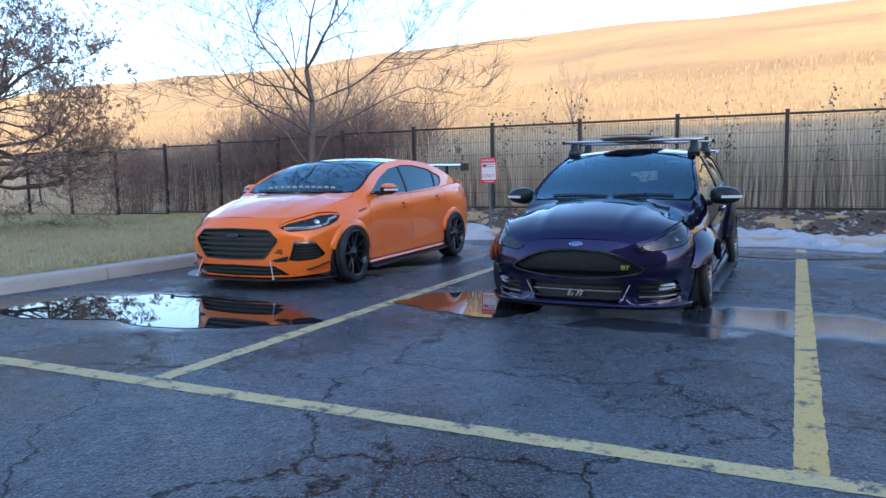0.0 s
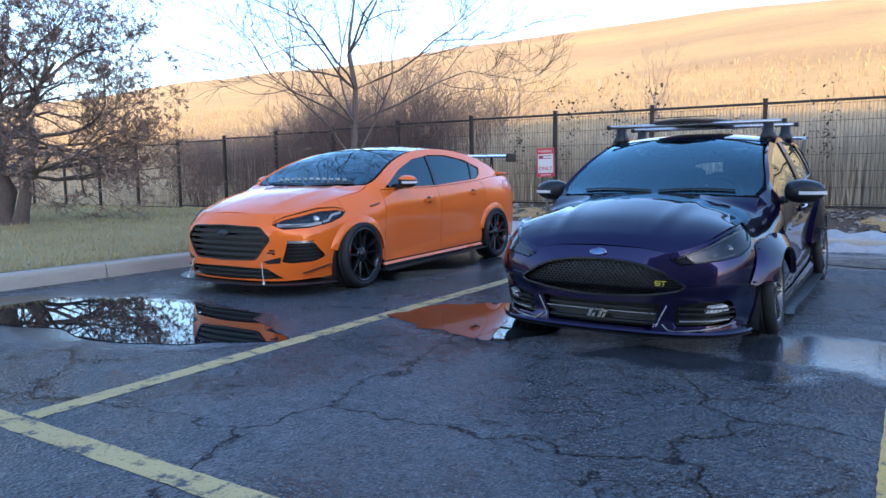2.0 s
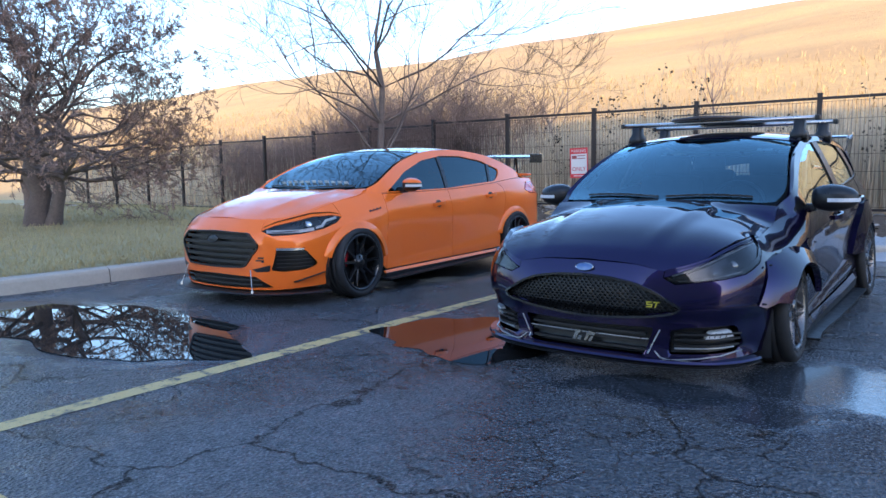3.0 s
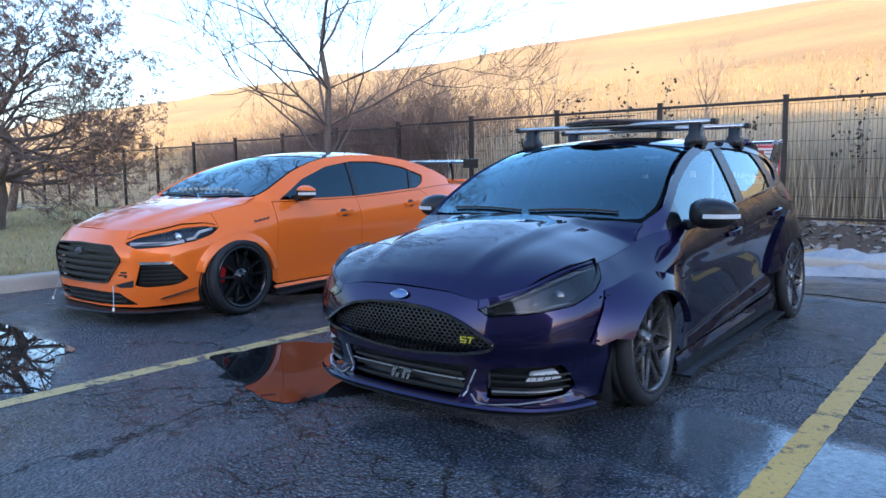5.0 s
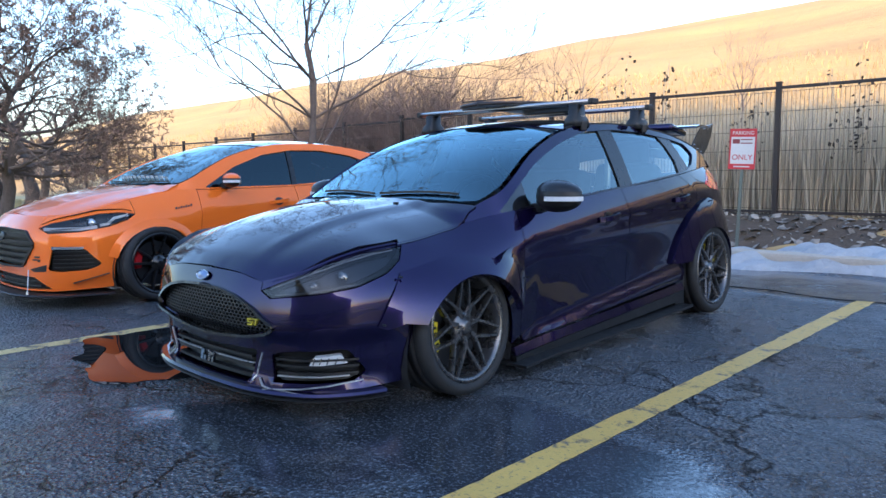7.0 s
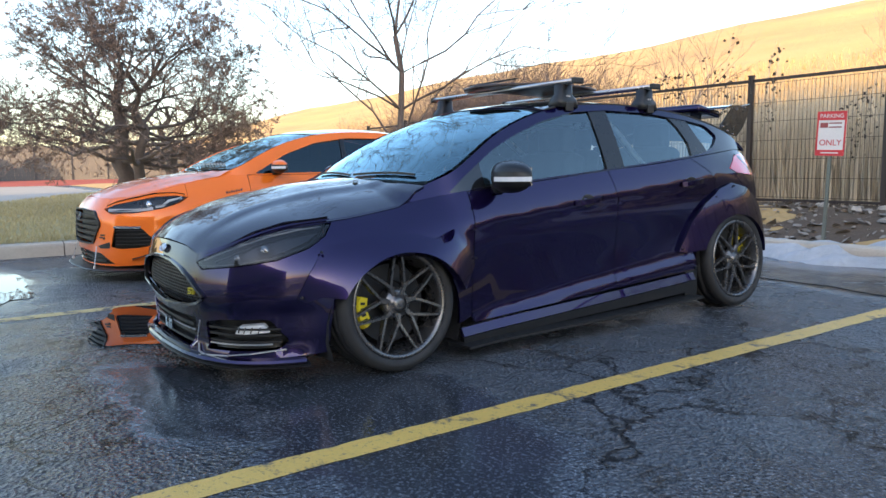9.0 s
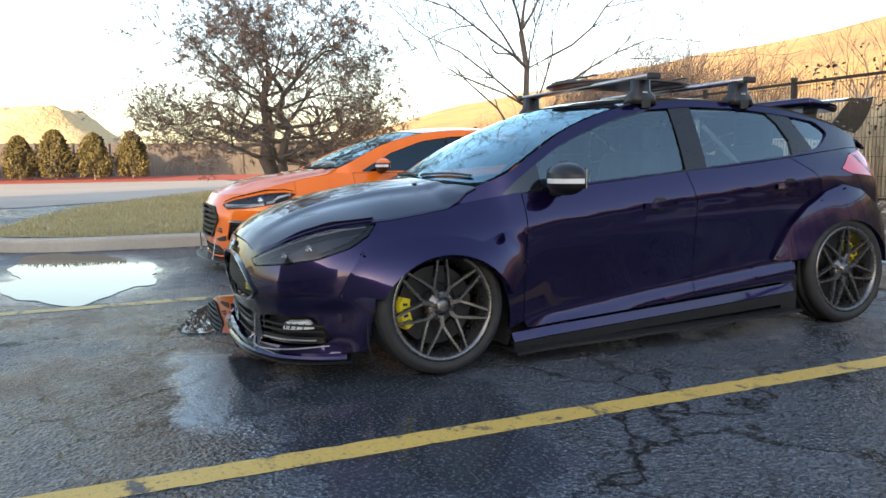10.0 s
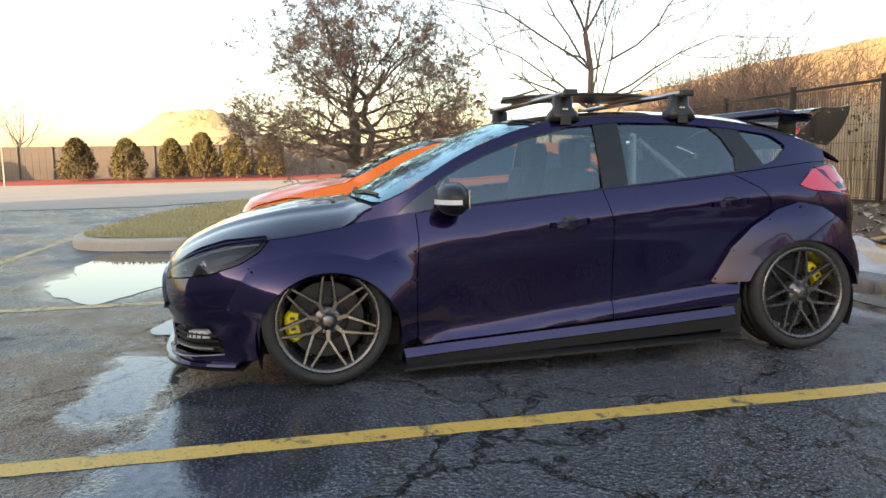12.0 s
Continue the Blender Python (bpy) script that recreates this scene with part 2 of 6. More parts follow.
def hill_z(x, y):
    """Bed at the fence, flat ground behind it, then the long slope."""
    bed = 0.02 + 0.36 * smooth_step(5.35, 7.4, y) - 0.3 * smooth_step(-7.0, -18.0, x) * smooth_step(5.35, 7.4, y)
    rise = 13.4 * smooth_step(9.0, 78.0, y) ** 0.92 * (1 - 0.85 * smooth_step(-130, -230, x))
    rise = rise * 0.55 + 0.45 * 14.0 * np.clip((y - 12) / 52, 0, 1) * (1 - 0.85 * smooth_step(-130, -230, x))
    rise = rise * (1 + np.interp(x, [-140, -65, 10, 60], [0.0, 0.06, 0.135, 0.18]))
    return bed + rise + 0.25 * bumps(x, y, 0.11) * smooth_step(12, 30, y)


def grid_sheet(name, xs, ys, zf, material, label, category):
    X, Y = np.meshgrid(xs, ys)
    Z = zf(X, Y)
    nx, ny = len(xs), len(ys)
    verts = np.stack([X.ravel(), Y.ravel(), Z.ravel()], 1).tolist()
    faces = [(j * nx + i, j * nx + i + 1, (j + 1) * nx + i + 1, (j + 1) * nx + i) for j in range(ny - 1) for i in range(nx - 1)]
    ob = put(name, verts, faces, material, None, "", True)
    return tagged(ob, label, category, "", "structure")


ground = put("ground", [(-600, -600, 0), (600, -600, 0), (600, 600, 0), (-600, 600, 0)], [(0, 1, 2, 3)], ASPHALT)
tagged(ground, "dark cracked asphalt parking lot, wet in patches", "asphalt", "", "structure")
grid_sheet("ground_hill", np.concatenate([np.linspace(-260, -30, 50), np.linspace(-27, 30, 60), np.linspace(35, 200, 30)]),
           np.concatenate([np.linspace(5.5, 12, 22), np.linspace(13, 66, 50), np.linspace(70, 140, 12)]), hill_z, HILL,
           "long hillside of dry golden grass", "hill")
bed_z = lambda x, y: hill_z(x, y) + 0.012 + 0.02 * bumps(x, y, 2.1) * smooth_step(5.5, 6.0, y)
grid_sheet("ground_bed", np.linspace(-8.5, 27, 200), np.linspace(5.52, 9.5, 40), bed_z, BED, "planting bed of leaf litter and soil along the fence", "soil bed")
drive = put("road_drive", [(-48, -70, 0.012), (-16.6, -70, 0.012), (-16.6, -4, 0.012), (-25, 4.5, 0.012), (-48, 4.5, 0.012)], [(0, 1, 2, 3, 4)], DRIVE)
tagged(drive, "pale concrete drive lit by low sun", "driveway", "", "structure")


def strip(name, x0, y0, x1, y1, w, seed, material=YELLOW):
    """A painted line with wavering edges, a few millimetres proud."""
    rng = random.Random(seed)
    d = Vector((x1 - x0, y1 - y0, 0))
    n = int(d.length / 0.06)
    side = Vector((-d.y, d.x, 0)).normalized()
    verts, faces = [], []
    for i in range(n + 1):
        p = Vector((x0, y0, 0.002)) + d * (i / n)
        for s in (-1, 1):
            verts.append(p + side * s * (w / 2 + rng.uniform(-0.005, 0.004)))
    for i in range(n):
        faces.append((2 * i, 2 * i + 2, 2 * i + 3, 2 * i + 1))
    return tagged(put(name, verts, faces, material), "worn yellow parking line painted on asphalt", "parking line", "parking lines", "structure")


strip("parking_line", 1.615, -3.38, 1.615, 5.0, 0.125, 1, FRESH)
strip("parking_line", -1.66, -3.36, -1.68, 5.0, 0.125, 2)
strip("parking_line", -9.0, -3.44, 7.0, -3.44, 0.125, 3)
strip("parking_line", 4.85, -3.38, 4.85, 5.0, 0.125, 4)


def offset_ring(pts, d):
    out = []
    n = len(pts)
    for i, p in enumerate(pts):
        a, b = Vector(pts[i - 1]), Vector(pts[(i + 1) % n])
        t = (b - a).normalized()
        out.append((p[0] - t.y * d, p[1] + t.x * d))
    return out


# lawn island with a kerb: west of the parked cars, rounded nose to the south
ISLAND = [(-5.36, 5.3), (-5.36, 3.2), (-5.38, 1.5), (-5.42, 0.0), (-5.46, -1.0), (-5.52, -1.8), (-5.66, -2.35), (-5.95, -2.8), (-6.4, -3.05), (-7.0, -3.15), (-8.5, -3.08),
          (-10.5, -2.85), (-13, -2.3), (-16, -1.2), (-20, 0.8), (-25, 3.6), (-29, 6.5), (-29, 9.0), (-5.36, 9.0)]


def kerb_piece(name, pts, w=0.17, h=0.15):
    """A kerb length along pts, with a rounded top edge; the road lies on the right of its direction."""
    prof = [(0.0, 0.0), (0.012, h - 0.04), (0.022, h - 0.014), (0.05, h), (w, h + 0.004), (w, -0.05)]
    verts, faces = [], []
    m = len(prof)
    for i, p in enumerate(pts):
        a, b = Vector(pts[max(i - 1, 0)]), Vector(pts[min(i + 1, len(pts) - 1)])
        t = (b - a).normalized()
        nrm = Vector((t.y, -t.x))
        for d, z in prof:
            verts.append((p[0] + nrm.x * d, p[1] + nrm.y * d, z))
    for i in range(len(pts) - 1):
        for k in range(m - 1):
            a = i * m + k
            faces.append((a, a + 1, a + m + 1, a + m))
    faces.append(tuple(range(m)))
    faces.append(tuple(reversed(range((len(pts) - 1) * m, len(pts) * m))))
    return put(name, verts, faces, CONCRETE, None, "", False)


def spaced(pts, step):
    out = [Vector(pts[0])]
    for a, b in zip(pts, pts[1:]):
        a, b = Vector(a), Vector(b)
        n = max(1, int((b - a).length / step))
        out += [a.lerp(b, (k + 1) / n) for k in range(n)]
    return out


def kerb_run(pts, length=2.9):
    """Cast lengths of kerb with narrow joints between them."""
    fine = spaced(pts, 0.08)
    run, made, d = [fine[0]], [], 0
    for a, b in zip(fine, fine[1:]):
        d += (b - a).length
        run.append(b)
        if d > length:
            made.append(run)
            run, d = [b + (b - a).normalized() * 0.012], 0
    made.append(run)
    for r in made:
        if len(r) > 2:
            tagged(kerb_piece("kerb", r), "pale concrete kerb length with worn rounded edge", "kerb", "kerb lengths", "structure")


smooth_island = []
for i in range(16):
    p0, p1, p2, p3 = (Vector(ISLAND[max(0, min(16, k))]) for k in (i - 1, i, i + 1, i + 2))
    for k in range(5):
        t = k / 5
        smooth_island.append(0.5 * (2 * p1 + (p2 - p0) * t + (2 * p0 - 5 * p1 + 4 * p2 - p3) * t * t + (3 * p1 - p0 - 3 * p2 + p3) * t ** 3))
kerb_run(smooth_island)
kerb_run([(14, 5.36), (-5.3, 5.36)])


def lawn_z(x, y):
    edge = np.clip(np.minimum(-5.5 - x, (y + 3.1) * 0.8 + np.clip(-x - 12, 0, 20) * -0.2), 0, 8)
    return 0.155 + 0.03 * edge - 0.04 * np.clip(edge - 4, 0, 4) - 0.1 * smooth_step(5, 8, y) * smooth_step(-8, -16, x)


inner = offset_ring([tuple(p) for p in smooth_island], -0.15)


def inside(poly, x, y):
    c = False
    for (x0, y0), (x1, y1) in zip(poly, poly[1:] + poly[:1]):
        if (y0 > y) != (y1 > y) and x < (x1 - x0) * (y - y0) / (y1 - y0) + x0:
            c = not c
    return c


from mathutils.geometry import delaunay_2d_cdt


def sheet_2d(outline, step, holes=(), jitter=0.0):
    """Triangles that fill an outline, with inner points every step: (points, faces)."""
    pts = [Vector(p) for p in outline]
    loops = [list(range(len(pts)))]
    for h in holes:
        loops.append(list(range(len(pts), len(pts) + len(h))))
        pts += [Vector(p) for p in h]
    edges = [(lp[i], lp[(i + 1) % len(lp)]) for lp in loops for i in range(len(lp))]
    xs = [p[0] for p in outline]
    ys = [p[1] for p in outline]
    o = np.array(outline)
    ny = max(1, int((max(ys) - min(ys)) / step))
    nx = max(1, int((max(xs) - min(xs)) / step))
    solid = [list(map(tuple, outline))] + [list(map(tuple, h)) for h in holes]
    seg = []
    for lp in solid:
        a = np.array(lp)
        seg.append((a, np.roll(a, -1, 0)))
    A = np.concatenate([s[0] for s in seg])
    B = np.concatenate([s[1] for s in seg])
    gx, gy = np.meshgrid(min(xs) + (np.arange(nx) + 0.5) * (max(xs) - min(xs)) / nx, min(ys) + (np.arange(ny) + 0.5) * (max(ys) - min(ys)) / ny)
    P = np.stack([gx.ravel(), gy.ravel()], 1)
    cross = np.zeros(len(P), int)
    near = np.full(len(P), 1e9)
    for a, b in zip(A, B):
        hit = ((a[1] > P[:, 1]) != (b[1] > P[:, 1]))
        if a[1] != b[1]:
            cross += hit & (P[:, 0] < (b[0] - a[0]) * (P[:, 1] - a[1]) / (b[1] - a[1]) + a[0])
        d = b - a
        t = np.clip(((P - a) @ d) / max(d @ d, 1e-12), 0, 1)
        near = np.minimum(near, np.linalg.norm(P - a - t[:, None] * d, axis=1))
    keep = P[(cross % 2 == 1) & (near > step * 0.45)]
    pts += [Vector(p) for p in keep]
    v, _, f, _, _, _ = delaunay_2d_cdt(pts, edges, [], 0, 1e-6)
    v = [tuple(p) for p in v]
    out = []
    for t in f:
        cx, cy = sum(v[i][0] for i in t) / len(t), sum(v[i][1] for i in t) / len(t)
        if sum(inside(lp, cx, cy) for lp in solid) % 2:
            out.append(tuple(t))
    return v, out


lawn_outline = [tuple(p) for p in inner] + [(-29, 8.3), (-5.5, 8.3)]
lv, lf = sheet_2d(lawn_outline, 0.6)
lawn = put("ground_lawn", [(x, y, float(lawn_z(x, y))) for x, y in lv], lf, LAWN_SOIL, None, "", True)
tagged(lawn, "dormant yellow-green lawn behind the kerb", "lawn", "", "structure")


def blades(name, count, place, size, width, material, label, category, seed, lean=0.35, per=1):
    """Many single blades: each a bent tapered strip."""
    rng = np.random.default_rng(seed)
    verts, faces = [], []
    made = 0
    while made < count:
        p = place(rng)
        if p is None:
            continue
        made += 1
        x, y, z = p
        h = size[0] + (size[1] - size[0]) * rng.random()
        a = rng.random() * 6.283
        w = width * (0.6 + 0.8 * rng.random())
        dx, dy = (rng.normal() * lean * h, rng.normal() * lean * h)
        sx, sy = math.cos(a) * w, math.sin(a) * w
        b = len(verts)
        verts += [(x - sx, y - sy, z - 0.01), (x + sx, y + sy, z - 0.01), (x + dx * 0.4 + sx * 0.7, y + dy * 0.4 + sy * 0.7, z + h * 0.6),
                  (x + dx * 0.4 - sx * 0.7, y + dy * 0.4 - sy * 0.7, z + h * 0.6), (x + dx, y + dy, z + h)]
        faces += [(b, b + 1, b + 2, b + 3), (b + 3, b + 2, b + 4)]
    return tagged(put(name, verts, faces, material), label, category, "", "stuff")


def lawn_place(rng):
    x = -5.55 - 16 * rng.random() ** 1.6
    y = -3.2 + 11 * rng.random()
    return (x, y, float(lawn_z(x, y))) if inside(lawn_outline, x, y) else None


blades("lawn_grass", 42000, lawn_place, (0.025, 0.07), 0.006, GRASS, "short dormant grass, yellow-green", "grass", 5, 0.5)


def reed_place(rng):
    x, y = -26 + 42 * rng.random(), 7.9 + 5.5 * rng.random() ** 1.3
    if x < -5.2 - 1.5 * rng.random() and rng.random() < 0.93:
        return None
    return x, y, float(hill_z(x, y))


blades("dry_reeds", 30000, reed_place, (0.7, 1.9), 0.009, DRY, "tall dry tan grass behind the fence", "dry grass", 6, 0.12)


def tuft_place(rng):
    x, y = -60 + 90 * rng.random(), 13 + 22 * rng.random() ** 1.5
    if x < -6 and y < 17:
        return None
    return x, y, float(hill_z(x, y))


HILL_TUFT = speckled("hill_tuft", (0.34, 0.22, 0.09), (0.5, 0.35, 0.16), 2, 0.85, island=0.3, bump=0.0)
blades("hill_grass", 16000, tuft_place, (0.12, 0.36), 0.02, HILL_TUFT, "rough dry grass at the foot of the hill", "dry grass", 7, 0.2)


def litter_place(rng):
    x, y = -8 + 20 * rng.random(), 5.55 + 2.0 * rng.random()
    return x, y, float(bed_z(x, y))


def chips(name, count, seed):
    rng = np.random.default_rng(seed)
    verts, faces = [], []
    for _ in range(count):
        x, y, z = litter_place(rng)
        s = 0.02 + 0.07 * rng.random() ** 3
        a = rng.random() * 6.28
        q = Matrix.Translation((x, y, z + 0.008)) @ Euler((rng.normal() * 0.4, rng.normal() * 0.4, a)).to_matrix().to_4x4()
        b = len(verts)
        for dx, dy, dz in ((-1, -0.5, 0), (0.2, -0.8, 0.15), (1, -0.2, 0), (0.7, 0.6, 0.1), (-0.5, 0.7, 0), (0, 0, 0.35)):
            verts.append(q @ Vector((dx * s, dy * s, dz * s)))
        faces += [(b, b + 1, b + 5), (b + 1, b + 2, b + 5), (b + 2, b + 3, b + 5), (b + 3, b + 4, b + 5), (b + 4, b, b + 5)]
    return tagged(put(name, verts, faces, CHIP), "pale fallen leaves and scraps on the bed", "leaf litter", "", "stuff")


chips("leaf_litter", 2600, 8)


# ---- snow and puddles ----
def snow_z(x, y):
    prof = np.clip(1 - ((y - 5.62 - 0.12 * np.sin(x * 1.7)) / (0.62 + 0.15 * np.sin(x * 2.9 + 1))) ** 2, -0.4, 1)
    wob = 0.75 + 0.3 * np.sin(x * 1.3) + 0.2 * np.sin(x * 3.7 + y * 4) + 0.12 * np.sin(x * 9 + y * 7) + 0.08 * np.sin(x * 17 - y * 13)
    return -0.03 + 0.23 * prof * wob - 0.05 * np.clip(bumps(x, y, 2.6, 0.7), 0, 2)


sx, sy = np.linspace(-4.4, 9.5, 240), np.linspace(4.8, 6.5, 46)
tagged(grid_sheet("ground_snow", sx, sy, snow_z, SNOW, "", ""), "low bank of dirty melting snow along the kerb", "snow")


def puddle(name, cx, cy, rx, ry, seed, turn=0.0, label="shallow rain puddle on the asphalt", film=None):
    """A flat film of water with a ragged edge."""
    rng = random.Random(seed)
    ph = [rng.uniform(0, 6.28) for _ in range(6)]
    pts = []
    for i in range(110):
        a = 2 * math.pi * i / 110
        r = 1 + 0.16 * math.sin(2 * a + ph[0]) + 0.12 * math.sin(3 * a + ph[1]) + 0.07 * math.sin(7 * a + ph[2]) + 0.025 * math.sin(13 * a + ph[3]) + 0.012 * math.sin(23 * a + ph[4])
        x, y = rx * r * math.cos(a), ry * r * math.sin(a)
        pts.append((cx + x * math.cos(turn) - y * math.sin(turn), cy + x * math.sin(turn) + y * math.cos(turn)))
    v, f = sheet_2d(pts, 0.5)
    return tagged(put(name, [(x, y, 0.0045) for x, y in v], f, film or WATER), label, "puddle", "puddles", "structure")


puddle("water_puddle", -3.6, -1.8, 1.5, 0.7, 3, 0.12)
puddle("water_puddle", -1.0, -0.5, 0.62, 0.55, 5, 0.4)
DAMP_LABEL = "thin film of meltwater on the asphalt"
puddle("water_film", 1.0, 4.2, 1.3, 0.45, 12, 0.1, DAMP_LABEL, DAMP)


# ---- fence ----
def fence_panel(x0, x1, z0, z1, y):
    """One post with its rail and wire panel towards x1."""
    f = thing("fence", pose(x0, y, z0), "dark brown steel fence panel with welded wire mesh", "fence", "fence panels")
    h = z1 - z0
    L = x1 - x0
    part("post", join(box(0.065, 0.065, h + 0.12, (0, 0, h / 2 - 0.03), 0.006), box(0.075, 0.075, 0.02, (0, 0, h + 0.04), 0.005)), IRON, f)
    part("rail", box(L - 0.07, 0.04, 0.04, (L / 2, 0, h - 0.03), 0.004), IRON, f)
    part("rail", box(L - 0.07, 0.035, 0.035, (L / 2, 0, 0.1), 0.004), IRON, f)
    bm = bmesh.new()
    n = 34
    for i in range(1, n):
        x = L * i / n
        bmesh.ops.create_cube(bm, size=1, matrix=Matrix.Translation((x, 0.012, h / 2 + 0.03)) @ Matrix.Diagonal((0.0045, 0.0045, h - 0.2, 1)))
    for k in range(7):
        bmesh.ops.create_cube(bm, size=1, matrix=Matrix.Translation((L / 2, 0.018, 0.14 + (h - 0.22) * k / 6)) @ Matrix.Diagonal((L - 0.06, 0.005, 0.006, 1)))
    part("wire_mesh", bm, WIRE, f)
    return f


FX = [1.36 + 1.8 * k for k in range(-15, 14)]
for x in FX:
    t = max(0.0, min(1.0, (-7 - x) / 11))
    fence_panel(x, x + 1.8, 0.34 - 0.3 * t, 2.09 - 0.24 * t, 7.65)


# ---- trees ----
def grow(verts, faces, start, way, length, radius, depth, rng, spread, tips, up=0.12, kids=3, seg=6, wobble=0.16, shrink=0.62, flat=0.6):
    pts, radii = [start], [radius]
    p, d = start.copy(), way.normalized()
    n = 5 if depth >= 2 else 3
    for i in range(n):
        d = (d + Vector((rng.gauss(0, wobble), rng.gauss(0, wobble), rng.gauss(0, wobble) + up))).normalized()
        p = p + d * (length / n)
        pts.append(p.copy())
        radii.append(max(0.003, radius * (1 - 0.5 * (i + 1) / n)))
    tube_chain(verts, faces, pts, radii, max(3, seg))
    if depth == 0:
        tips.append((pts[-1], d))
        tips.append((pts[2], d))
        return
    for k in range(kids):
        i = rng.choice([2, 3, 3, 4, 4, 5]) if n == 5 else rng.choice([1, 2, 2, 3])
        if k == 0:
            i = n
        side = Vector((rng.gauss(0, 1), rng.gauss(0, 1), rng.gauss(0, flat))).normalized()
        nd = (d + side * spread * (0.35 if k == 0 else 1.0)).normalized()
        grow(verts, faces, pts[i], nd, length * shrink * rng.uniform(0.8, 1.15), radii[i] * (0.85 if k == 0 else 0.68), depth - 1, rng, spread, tips, up, kids, seg - 1, wobble, shrink, flat)


def bare_tree(x, y, z, height, seed, label, group="", depth=5, kids=3, material=BARK, radius=0.09, spread=0.75, leans=(0.35, 0.95), leader=0.34, starts=(3, 4, 5, 5), limbs=8):
    rng = random.Random(seed)
    t = thing("bare_tree", pose(x, y, z), label, "tree", group)
    tv, tf, tips = [], [], []
    limb_mat = material if radius > 0.045 else TWIG
    pts = [Vector((rng.gauss(0, 0.01) * i, rng.gauss(0, 0.01) * i, height * leader * i / 5 - 0.05)) for i in range(6)]
    tube_chain(tv, tf, pts, [radius * (1.25 - 0.09 * i) for i in range(6)], 9)
    for k in range(limbs):
        a = k * 2.4 + rng.uniform(-0.3, 0.3)
        start = pts[starts[k % len(starts)]]
        lean = rng.uniform(*leans)
        bv, bf = [], []
        grow(bv, bf, start, Vector((math.cos(a) * lean, math.sin(a) * lean, 0.9)), height * rng.uniform(0.32, 0.44), radius * 0.4, depth - 1, rng, spread, tips, 0.03, kids)
        put("limb", bv, bf, limb_mat, t, "", True)
    bv, bf = [], []
    grow(bv, bf, pts[-1], Vector((0.15, 0.1, 1)), height * 0.3, radius * 0.5, depth - 1, rng, spread * 0.9, tips, 0.1, kids)
    put("trunk", tv, tf, material, t, "", True)
    put("limb", bv, bf, limb_mat, t, "", True)
    return t


def shrub(x, y, z, height, seed):
    """A thicket of thin bare stems."""
    rng = random.Random(seed)
    t = thing("bare_shrub", pose(x, y, z), "leafless reddish-brown shrub of many thin stems", "shrub", "bare shrubs along the fence")
    tips = []
    for k in range(16):
        v, f = [], []
        a = rng.uniform(0, 6.28)
        lean = rng.uniform(0.1, 0.75)
        grow(v, f, Vector((rng.gauss(0, 0.2), rng.gauss(0, 0.2), 0)), Vector((math.cos(a) * lean, math.sin(a) * lean, 1)), height * rng.uniform(0.4, 0.55), 0.019, 3, rng, 0.8, tips, 0.06, 4, 4, 0.2, 0.62)
        put("stem", v, f, TWIG, t)
    return t


def pine(x, y, z, height, spreadr, seed, label, nl=26, deep=5):
    """A flat-topped spreading tree with brown needle tufts at the twig ends."""
    rng = random.Random(seed)
    t = thing("spreading_tree", pose(x, y, z), label, "tree", "spreading trees on the lawn")
    tv, tf, tips = [], [], []
    for s, (ox, oy) in enumerate(((0, 0), (0.22, 0.12))):
        pts = [Vector((ox * (1 + i * 0.25) + rng.gauss(0, 0.02) * i, oy * (1 + i * 0.3) + rng.gauss(0, 0.02) * i, -0.1 + height * 0.5 * i / 9)) for i in range(10)]
        rr = 0.2 if s == 0 else 0.12
        tube_chain(tv, tf, pts, [rr * (1.35 if i == 0 else 1.0) * (1 - 0.085 * i) for i in range(10)], 12)
        for k in range(nl if s == 0 else nl // 2):
            h = 0.36 + 0.64 * k / (nl if s == 0 else nl // 2)
            i = min(9, int(h * 9) + 0)
            a = k * 2.4 + rng.uniform(-0.4, 0.4)
            reach = spreadr * rng.uniform(0.8, 1.1) * (0.85 if h > 0.8 else 1.0)
            bv, bf = [], []
            grow(bv, bf, pts[i], Vector((math.cos(a), math.sin(a), 0.06 + 1.3 * h ** 3)), reach * 0.45, 0.052 * (1.15 - 0.65 * h), deep, rng, 0.8, tips, 0.02, 3, 6, 0.19, 0.62, 0.32)
            put("limb", bv, bf, DARK_BARK, t, "", True)
    put("trunk", tv, tf, DARK_BARK, t, "", True)
    nv, nf = [], []
    for p, d in tips:
        if rng.random() < 0.9:
            for _ in range(5):
                e = (d * 0.7 + Vector((rng.gauss(0, 0.6), rng.gauss(0, 0.6), rng.gauss(0, 0.6)))).normalized() * rng.uniform(0.025, 0.07)
                u = e.orthogonal().normalized() * 0.0036
                b = len(nv)
                nv += [p - u, p + u, p + e * 0.7 + u * 1.4, p + e, p + e * 0.7 - u * 1.4]
                nf.append((b, b + 1, b + 2, b + 3, b + 4))
    tagged(put("crown", nv, nf, TUFT, t, "sparse brown needle tufts"), kind="stuff")
    return t


pine(-11.15, 1.29, 0.3, 5.4, 3.3, 21, "spreading tree with gnarled limbs and sparse brown needles on the lawn")
pine(-17.5, 3.9, 0.2, 5.0, 2.6, 22, "spreading tree with sparse brown needles far back on the lawn", 18, 4)
bare_tree(-6.12, 4.32, 0.2, 5.0, 31, "leafless tree with slender ascending branches behind the orange car", "", 5, 4, DARK_BARK, 0.05, 0.75, (0.75, 1.5), 0.56, (2, 3, 3, 4, 4, 5), 13)
bare_tree(-9.8, 16.6, float(hill_z(-9.8, 16.6)), 3.6, 33, "small leafless tree at the foot of the hill", "saplings on the hill", 4, 3, TWIG, 0.05, 0.6)
